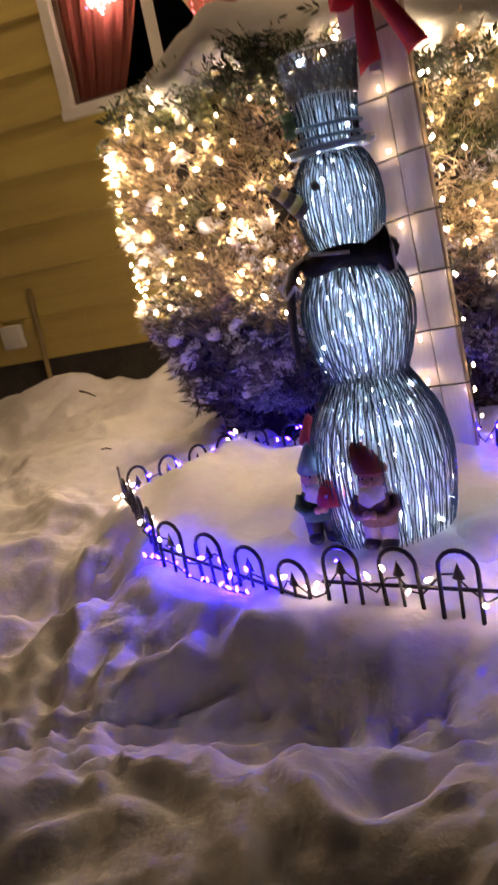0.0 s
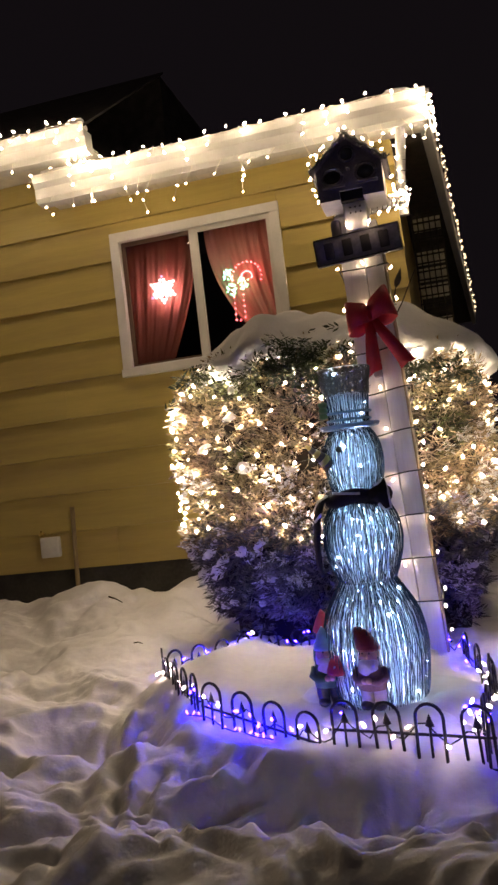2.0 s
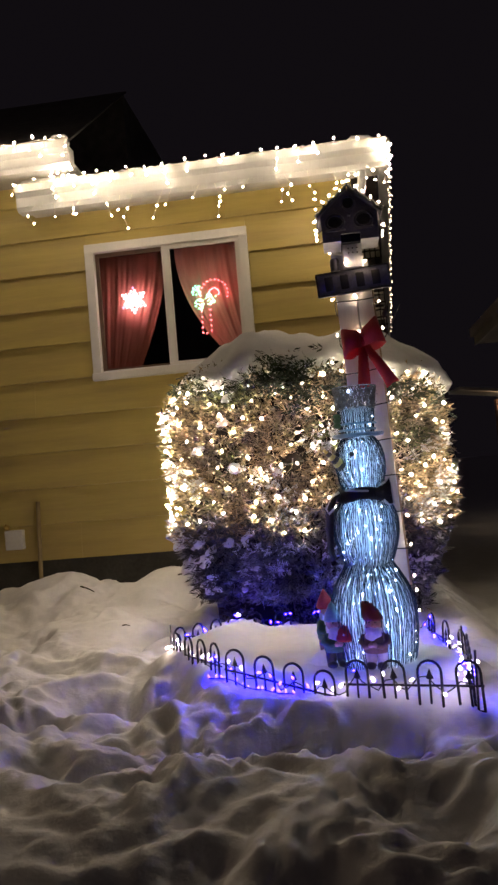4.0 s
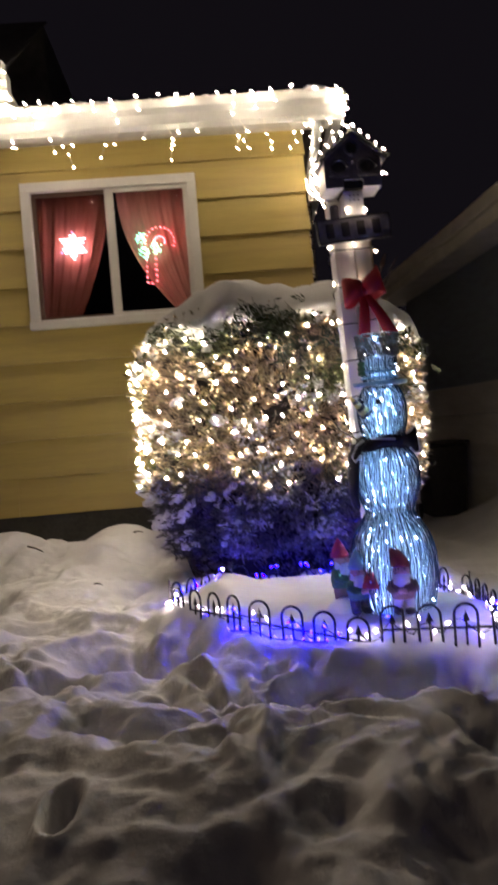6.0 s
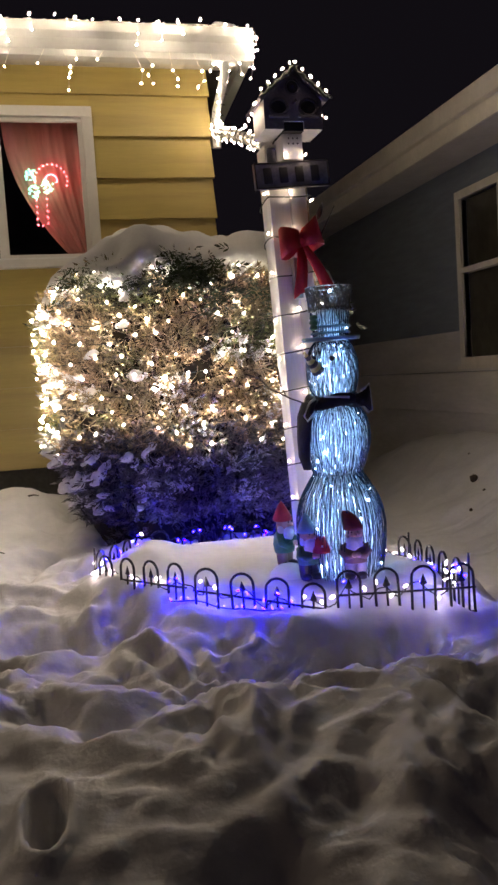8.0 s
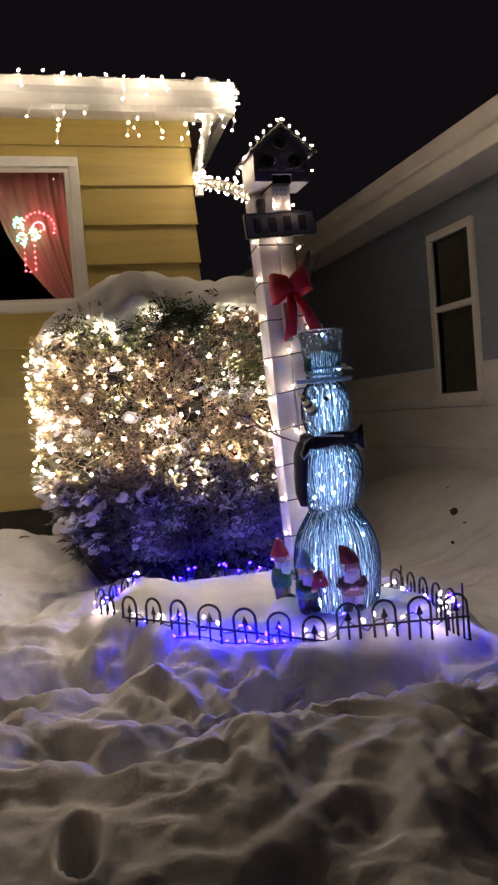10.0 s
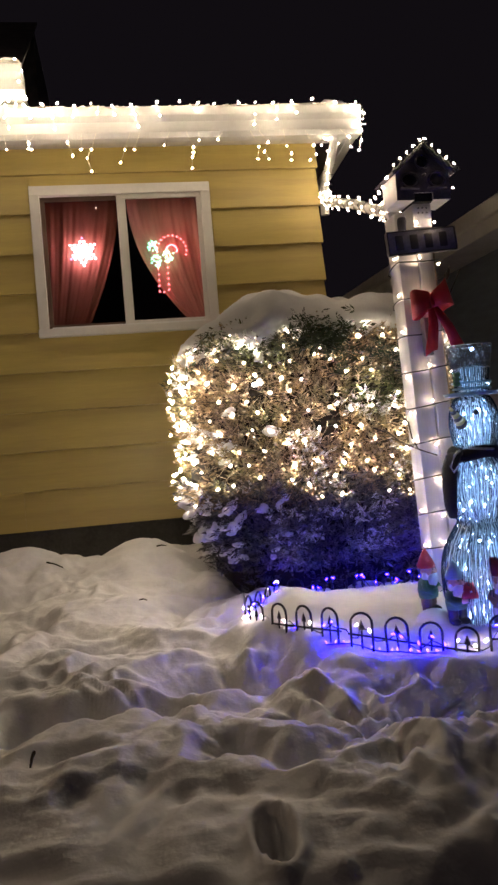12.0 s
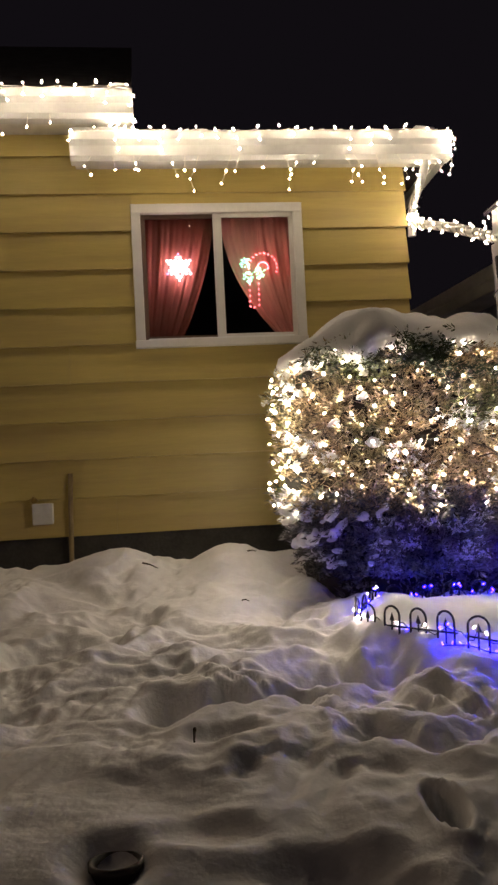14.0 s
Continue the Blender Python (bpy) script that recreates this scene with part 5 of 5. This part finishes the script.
# ---------------------------------------------------------------- garden gnomes
def gnome(name, at, rz, scale, hat, coat, legs, label, mushroom=False, arms=True, blunt=False):
    bm = bmesh.new()
    mats = [hat, coat, legs, M_SKIN, M_BEARD, M_GBLACK, M_GRED]
    # boots, legs, coat, head, beard, pointed hat
    for sx in (-1, 1):
        blob(bm, (sx * 0.017, -0.010, 0.010), (0.016, 0.024, 0.012), 0.1, 40, 2, 5)
        lathe(bm, [(0.014, 0.008), (0.017, 0.03), (0.018, 0.055)], 10, (sx * 0.016, 0, 0), 2)
    lathe(bm, [(0.0, 0.045), (0.034, 0.047), (0.038, 0.07), (0.034, 0.095), (0.024, 0.108), (0, 0.11)], 16, (0, 0, 0), 1, (1, 0.85))
    blob(bm, (0, -0.004, 0.128), (0.0265, 0.024, 0.026), 0.03, 30, 3, 3)
    blob(bm, (0, -0.030, 0.128), (0.007, 0.007, 0.006), 0, 1, 2, 3)
    for sx in (-1, 1):
        blob(bm, (sx * 0.009, -0.026, 0.136), (0.0028, 0.002, 0.0028), 0, 1, 1, 5)
        blob(bm, (sx * 0.012, -0.025, 0.1275), (0.007, 0.004, 0.006), 0, 1, 2, 3)
    blob(bm, (0, -0.018, 0.104), (0.025, 0.017, 0.023), 0.3, 60, 3, 4)
    for sx in (-1, 1):
        blob(bm, (sx * 0.020, -0.004, 0.116), (0.008, 0.012, 0.018), 0.2, 60, 2, 4)
        if arms:
            tube(bm, [(sx * 0.031, -0.002, 0.096), (sx * 0.040, -0.012, 0.078), (sx * 0.026, -0.030, 0.068), (sx * 0.006, -0.036, 0.074)], 0.0105, 8, 1, taper=0.8)
            blob(bm, (sx * 0.006, -0.038, 0.074), (0.009, 0.009, 0.008), 0.1, 40, 2, 3)
    if blunt:
        lathe(bm, [(0.0, 0.140), (0.029, 0.140), (0.0305, 0.146), (0.029, 0.156), (0.025, 0.171), (0.018, 0.186), (0.010, 0.194), (0.0, 0.196)], 16, (0, 0.001, 0), 0)
    else:
        lathe(bm, [(0.0, 0.138), (0.0285, 0.138), (0.030, 0.144), (0.025, 0.156), (0.018, 0.170), (0.009, 0.186), (0.0, 0.197)], 16, (0, 0.001, 0), 0)
    for v in bm.verts:
        if v.co.z > 0.1385:
            v.co.x -= (0.30 if blunt else 0.06) * (v.co.z - 0.1385) + (6.0 if blunt else 0.0) * max(0, v.co.z - 0.165) ** 2
    if mushroom:
        lathe(bm, [(0.010, 0.05), (0.009, 0.085), (0.0, 0.087)], 8, (0.026, -0.034, 0), 4)
        lathe(bm, [(0.0, 0.080), (0.030, 0.082), (0.031, 0.090), (0.024, 0.112), (0.012, 0.126), (0, 0.13)], 14, (0.026, -0.034, 0), 6)
        for k in range(6):
            a = k * 1.05
            blob(bm, (0.026 + 0.025 * math.cos(a), -0.034 + 0.025 * math.sin(a), 0.103), (0.004, 0.004, 0.004), 0, 1, 1, 4)
    bmesh.ops.recalc_face_normals(bm, faces=bm.faces)
    ob = solid(name, bm, mats, label, "garden gnome", "gnomes before the snowman")
    ob.matrix_basis = pose(*at, 0, 0, rz) @ Matrix.Diagonal((scale * 0.98, scale * 0.95, scale, 1))


gnome("garden_gnome", (-0.264, 1.790, 0.494), -14, 1.31, M_GMAROON, M_GBROWN, M_GLILAC, "clay garden gnome in a maroon cap", blunt=True)
gnome("garden_gnome", (-0.418, 1.872, 0.488), 16, 1.30, M_GBLUE, M_GREEN, M_GBLACK, "clay garden gnome with blue hat carrying a red toadstool", True)
gnome("garden_gnome", (-0.452, 2.080, 0.494), 42, 1.37, M_GRED, M_GREEN, M_GBROWN, "clay garden gnome in a tall red hat")


# ---------------------------------------------------------------- low arched garden fence
def build_fence():
    # one arch unit: hoop, spear and its head
    bm = bmesh.new()
    w, top = 0.041, 0.0
    pts = [(-w, 0, -0.21), (-w, 0, -0.10), (-w, 0, -w)] + [(w * -math.cos(t), 0, -w + w * math.sin(t)) for t in [i * math.pi / 10 for i in range(1, 10)]] + [(w, 0, -w), (w, 0, -0.10), (w, 0, -0.21)]
    tube(bm, pts, 0.0052, 6)
    me_arch = mesh_of(bm, "arch", M_BLACK)
    bm = bmesh.new()
    tube(bm, [(0, 0, -0.21), (0, 0, -0.055)], 0.0042, 6)
    me_spear = mesh_of(bm, "spear", M_BLACK)
    bm = bmesh.new()
    lathe(bm, [(0.0, -0.068), (0.014, -0.062), (0.012, -0.056), (0.004, -0.036), (0, -0.026)], 8, (0, 0, 0), 0, (1, 0.4))
    me_head = mesh_of(bm, "spear_head", M_BLACK)

    def panel(stops, label, rails=(-0.088, -0.175)):
        f = thing("garden_fence", label, "fence", "low black fence panels")
        for i, (x, y, z) in enumerate(stops):
            a, b = Vector(stops[max(i - 1, 0)]), Vector(stops[min(i + 1, len(stops) - 1)])
            d = b - a
            m = Matrix.Translation((x, y, z)) @ Matrix.Rotation(math.atan2(d.y, d.x), 4, "Z") @ Matrix.Rotation(rnd.uniform(-0.04, 0.04), 4, "Y") @ Matrix.Rotation(rnd.uniform(-0.06, 0.06), 4, "X")
            arch = share("arch", me_arch, f, m)
            sp = share("spear", me_spear, f, m)
            share("spear_head", me_head, sp, Matrix.Identity(4))
        for dz in rails:
            bm = bmesh.new()
            a, b = Vector(stops[0]), Vector(stops[-1])
            line = [a + (a - Vector(stops[1])) * 0.4] + [Vector(p) for p in stops] + [b + (b - Vector(stops[-2])) * 0.4]
            tube(bm, [p + Vector((0, 0.004, dz)) for p in line], 0.0045, 6)
            part("rail", bm, M_BLACK, f)

    def between(a, b, n):
        return [tuple(Vector(a).lerp(Vector(b), i / (n - 1))) for i in range(n)]

    west = between((-1.150, 2.300, 0.572), (-0.915, 1.950, 0.590), 4)
    front = between((-0.818, 1.846, 0.582), (-0.465, 1.686, 0.522), 4)
    east = between((-0.344, 1.656, 0.560), (0.036, 1.550, 0.564), 4)
    panel(west, "low black arched wire fence half sunk in snow")
    panel(front, "low black arched wire fence tilted in the snow")
    panel(east, "low black arched wire fence standing clear of the snow")
    panel(between((0.060, 1.62, 0.565), (0.105, 2.03, 0.548), 4), "low black arched wire fence along the drive side")
    panel(between((0.10, 2.16, 0.54), (0.02, 2.55, 0.545), 3), "low black arched wire fence beside the post")
    panel(between((-0.86, 2.86, 0.545), (-0.10, 2.80, 0.548), 6), "low black arched wire fence before the bush")
    panel(between((-1.165, 2.43, 0.572), (-0.965, 2.80, 0.545), 4), "low black arched wire fence at the lawn side")
    # corner stake
    for x, y, z in ((0.060, 1.545, 0.60), (-1.195, 2.36, 0.60), (0.09, 2.10, 0.57)):
        f = thing("garden_stake", "thin black stake pinning the fence corner", "stake", "fence stakes")
        bm = bmesh.new()
        tube(bm, [(x, y, 0.35), (x + 0.006, y, z)], 0.0045, 6)
        part("rod", bm, M_BLACK, f)

    s = thing("fence_lights", "string of blue and white lights along the fence", "lights")
    route = [Vector(p) for p in west + front + east + [(0.060, 1.62, 0.565), (0.105, 2.03, 0.548), (0.10, 2.16, 0.54), (0.02, 2.55, 0.545), (-0.10, 2.80, 0.55), (-0.86, 2.86, 0.545), (-0.965, 2.80, 0.545), (-1.165, 2.43, 0.572), (-1.15, 2.30, 0.572)]]
    bm = bmesh.new()
    line = []
    r = random.Random(17)
    i = 0
    for a, b in zip(route, route[1:]):
        n = max(2, round((b - a).length / 0.028))
        for k in range(n):
            p = a.lerp(b, k / n)
            inside = (Vector((-0.5, 2.2, p.z)) - p).normalized()
            p = p - inside * (0.014 if i % 4 == 0 and -0.98 < p.x < -0.62 else -0.010) + Vector((0, 0, (-0.055 if p.y > 2.5 else -0.085) + 0.022 * math.sin(i * 1.3) + r.uniform(-0.012, 0.012))) + inside * 0.012 * math.sin(i * 0.8)
            line.append(p)
            deep = p.y > 2.5 or (p.y < 2.0 and -0.98 < p.x < -0.62)
            if i % 2 == 0 or (deep and i % 3 == 0):
                front_side = p.y < 2.0 and -0.98 < p.x < -0.62
                chance = 1.0 if p.y > 2.5 else 0.8 if front_side else 0.35 if p.y < 1.75 else 0.5
                blue = r.random() < chance
                q = p + Vector((r.uniform(-0.012, 0.012), r.uniform(-0.016, 0.012), r.uniform(-0.01, 0.03)))
                ob = bulb_at(ME_BLUE if blue else ME_WHITE, q, s, "blue_bulb" if blue else "white_bulb", r.uniform(0.85, 1.15) * (0.9 if p.y > 2.5 else 1))
            i += 1
    for x, y, z, n in ((0.055, 1.60, 0.535, 9), (-1.18, 2.36, 0.51, 9), (-0.955, 2.86, 0.50, 5)):
        for k in range(n):
            bulb_at(ME_BLUE if k % 3 == 0 else ME_WHITE, (x + r.gauss(0, 0.022), y + r.gauss(0, 0.03), z + r.gauss(0, 0.02)), s, "white_bulb")
    # added blue bulbs and cable outside the fence, there to light the snow
    fill_run = []
    for k in range(13):
        p = Vector((-0.93, 1.95, 0)).lerp(Vector((-0.57, 1.73, 0)), k / 12) + Vector((-0.012, -0.026 + r.uniform(-0.010, 0.010), 0))
        p.z = snow_height(p.x, p.y) + 0.002 + r.uniform(0, 0.006)
        fill_run.append(p)
        bulb_at(ME_BLUE, p + Vector((r.uniform(-0.008, 0.008), -0.008, 0.012)), s, "blue_bulb", r.uniform(0.7, 0.9))
    tube(bm, fill_run, 0.0024, 4)
    tube(bm, line, 0.0026, 4)
    part("cable", bm, M_WIRE, s)


build_fence()


# ---------------------------------------------------------------- the neighbour's house
def neighbour():
    h = thing("neighbour_house", "dim grey blue house with beige lower siding and wide eave", "house", kind="structure")
    X, Y0, Y1 = 2.41, 2.2, 11.6
    wy0, wy1, wz0, wz1 = 5.07, 5.71, 1.31, 2.73
    for y0, y1, z0, z1 in ((Y0, wy0, 1.56, 3.05), (wy1, Y1, 1.56, 3.05), (wy0, wy1, wz1, 3.05)):
        part("upper_wall", box(bmesh.new(), X, X + 0.15, y0, y1, z0, z1), M_NSIDE, h, "dark blue grey upper wall", smooth=False)
    part("end_wall", box(bmesh.new(), X, X + 5, Y1 - 0.1, Y1, 0, 3.05), M_NSIDE, h, smooth=False)
    part("siding_board", box(bmesh.new(), X - 0.018, X + 0.05, wy0, wy1, 1.18, wz0 - 0.07), M_NLOW, h, smooth=False)
    for z0, z1 in ((-0.2, 0.415), (0.42, 0.795), (0.80, 1.175), (1.18, 1.56)):
        bm = bmesh.new()
        for y0, y1 in ((Y0, wy0), (wy1, Y1)) if z1 > wz0 else ((Y0, Y1),):
            vs = [bm.verts.new(p) for p in ((X - 0.022, y0, z0), (X - 0.022, y1, z0), (X - 0.004, y1, z1), (X - 0.004, y0, z1), (X + 0.05, y0, z0), (X + 0.05, y1, z0), (X + 0.05, y1, z1), (X + 0.05, y0, z1))]
            for q in ((0, 1, 2, 3), (4, 7, 6, 5), (0, 4, 5, 1), (3, 2, 6, 7), (0, 3, 7, 4), (1, 5, 6, 2)):
                bm.faces.new([vs[i] for i in q])
        bmesh.ops.recalc_face_normals(bm, faces=bm.faces)
        part("siding_board", bm, M_NLOW, h, smooth=False)
    w = part("window", box(bmesh.new(), X + 0.05, X + 0.06, wy0, wy1, wz0, wz1), M_NGLASS, h, "dark double hung window", smooth=False)
    f = 0.075
    for a, b, c, d in ((wy0 - f, wy1 + f, wz1, wz1 + f), (wy0 - f, wy1 + f, wz0 - f, wz0), (wy0 - f, wy0, wz0, wz1), (wy1, wy1 + f, wz0, wz1), (wy0, wy1, 2.07, 2.12)):
        bm = bmesh.new()
        box(bm, X - 0.03, X + 0.05, a, b, c, d, 0.004)
        part("frame_bar", bm, M_NTRIM, w, smooth=False)
    bm = bmesh.new()
    box(bm, X - 0.05, X + 0.02, wy0 - f - 0.02, wy1 + f + 0.02, wz0 - f - 0.03, wz0 - f)
    part("window_sill", bm, M_NTRIM, h, smooth=False)
    bm = bmesh.new()
    box(bm, X - 0.02, X - 0.006, wy1 - 0.32, wy1 - 0.18, wz0 - 0.06, wz0 - 0.035)
    part("latch", bm, M_GBLACK, h, smooth=False)
    bm = bmesh.new()
    box(bm, 1.95, X + 0.05, Y0, Y1 + 0.3, 3.045, 3.06)
    part("soffit", bm, M_NSOF, h, smooth=False)
    bm = bmesh.new()
    for x0, x1, z0, z1 in ((1.93, 1.955, 3.03, 3.20), (1.87, 1.93, 3.16, 3.20), (1.865, 1.885, 3.17, 3.305)):
        box(bm, x0, x1, Y0, Y1 + 0.3, z0, z1, 0.004)
    part("gutter", bm, M_NTRIM, h, "cream gutter and fascia", smooth=False)
    bm = bmesh.new()
    vs = [bm.verts.new(p) for p in ((1.88, Y0, 3.30), (1.88, Y1 + 0.3, 3.30), (5.5, Y1 + 0.3, 4.9), (5.5, Y0, 4.9))]
    bm.faces.new(vs)
    vs2 = [bm.verts.new(p) for p in ((1.88, Y0, 3.27), (1.88, Y1 + 0.3, 3.27), (5.5, Y1 + 0.3, 4.87), (5.5, Y0, 4.87))]
    bm.faces.new(vs2[::-1])
    for i in range(4):
        bm.faces.new((vs[i], vs[(i + 1) % 4], vs2[(i + 1) % 4], vs2[i]))
    bmesh.ops.recalc_face_normals(bm, faces=bm.faces)
    part("roof", bm, M_ROOF, h, smooth=False)

    # a lit porch far down the drive
    p = thing("far_porch", "distant porch with a lit brick pillar under its roof", "house", kind="structure")
    Y = 16.0
    k = (Y + 1.23) / 13.73
    px = -0.70 + (2.33 + 0.70) * k
    pz = lambda z: 1.277 + (z - 1.277) * k
    z = pz(1.43)
    i = 0
    while z < pz(2.12):
        bm = bmesh.new()
        box(bm, px - 0.14, px + 0.14, Y, Y + 0.25, z, z + 0.075, 0.004)
        part("brick", bm, mat("porch brick", (0.5, 0.3, 0.2), 0.8, vary=0.2) if i == 0 else bpy.data.materials["porch brick"], p, smooth=False)
        z += 0.085
        i += 1
    bm = bmesh.new()
    box(bm, px - 0.13, px + 0.13, Y + 0.02, Y + 0.24, 0, pz(1.43))
    part("pillar_core", bm, M_GBROWN, p, smooth=False)
    bm = bmesh.new()
    vs = [bm.verts.new(q) for q in ((px - 0.9, Y - 0.2, pz(2.42)), (px + 0.15, Y - 0.2, pz(2.30)), (px + 0.75, Y - 0.2, pz(2.12)), (px + 0.75, Y + 1.5, pz(2.14)), (px + 0.15, Y + 1.5, pz(2.34)), (px - 0.9, Y + 1.5, pz(2.46)))]
    bm.faces.new((vs[0], vs[1], vs[4], vs[5]))
    bm.faces.new((vs[1], vs[2], vs[3], vs[4]))
    ob = part("porch_roof", bm, M_NSOF, p, smooth=False)
    md = ob.modifiers.new("boards", "SOLIDIFY")
    md.thickness = 0.06
    bm = bmesh.new()
    lathe(bm, [(0, -0.04), (0.035, -0.03), (0.04, 0.02), (0, 0.04)], 10, (px - 0.02, Y - 0.12, pz(2.13)))
    part("porch_bulb", bm, bulb_mat("porch bulb", (1.0, 0.72, 0.42), 25), p)
    for i in range(8):
        bulb_at(ME_EAVE, (px + 0.2 + 0.06 * i + (0.1 if i > 2 else 0), Y, pz(1.81) + 0.01 * (i % 2)), p, "string_bulb", 1.6)


neighbour()


# ---------------------------------------------------------------- small things in the snow
def clutter():
    p = thing("plant_pot", "dark plastic pot lying sunk in the snow", "pot")
    g = snow_height(-2.185, 0.62) - 0.02
    bm = bmesh.new()
    lathe(bm, [(0.0, -0.06), (0.030, -0.06), (0.046, 0.012), (0.050, 0.014), (0.050, 0.028), (0.043, 0.028), (0.040, 0.0), (0, -0.005)], 22)
    bmesh.ops.transform(bm, matrix=Matrix.Translation((-2.20, 0.64, g + 0.030)) @ Matrix.Rotation(-0.12, 4, "X") @ Matrix.Diagonal((1.28, 1.28, 1, 1)), verts=bm.verts)
    part("pot", bm, M_POT, p)
    for x, y, s in ((1.80, 4.60, 0.035), (1.55, 4.2, 0.012), (1.75, 4.35, 0.013), (2.05, 5.1, 0.015)):
        bm = bmesh.new()
        blob(bm, (x, y, snow_height(x, y) + s * 0.5), (s, s * 0.8, s), 0.5, 30, 2, seed=x)
        solid("dirt_clod", bm, M_DIRT, "dark frozen clod on the snow bank", "clod", "clods on the snow")
    for (x, y), (u, v), r in (((-2.19, 4.02), (-2.09, 4.0), 0.006), ((-1.50, 4.0), (-1.44, 4.03), 0.005), ((-1.985, 1.30), (-1.99, 1.24), 0.006), ((-1.64, 3.1), (-1.6, 3.12), 0.004)):
        bm = bmesh.new()
        a, b = Vector((x, y, snow_height(x, y) + 0.012)), Vector((u, v, snow_height(u, v) + 0.006))
        tube(bm, [a, a.lerp(b, 0.5) + Vector((0, 0, 0.006)), b], r, 5, taper=0.5)
        solid("stick", bm, M_DIRT, "short dark stick lying on the snow", "stick", "sticks on the snow")

    b = thing("wheeled_bin", "dark plastic wheeled bin by the neighbour's wall", "bin", at=(2.02, 9.0, snow_height(2.02, 9.0) - 0.02))
    bm = bmesh.new()
    box(bm, -0.27, 0.27, -0.30, 0.30, 0.08, 0.98, 0.02)
    for v in bm.verts:
        if v.co.z < 0.5:
            v.co.x *= 0.84
            v.co.y *= 0.84
    part("body", bm, M_POT, b)
    bm = bmesh.new()
    box(bm, -0.30, 0.30, -0.34, 0.33, 0.985, 1.04, 0.022)
    part("lid", bm, M_POT, b)
    bm = bmesh.new()
    tube(bm, [(-0.22, 0.34, 0.93), (-0.22, 0.40, 0.95), (0.22, 0.40, 0.95), (0.22, 0.34, 0.93)], 0.014, 8)
    part("handle", bm, M_POT, b)
    for sx in (-1, 1):
        bm = bmesh.new()
        tube(bm, [(sx * 0.235, 0.25, 0.11), (sx * 0.285, 0.25, 0.11)], 0.11, 18)
        part("wheel", bm, M_GBLACK, b)


clutter()
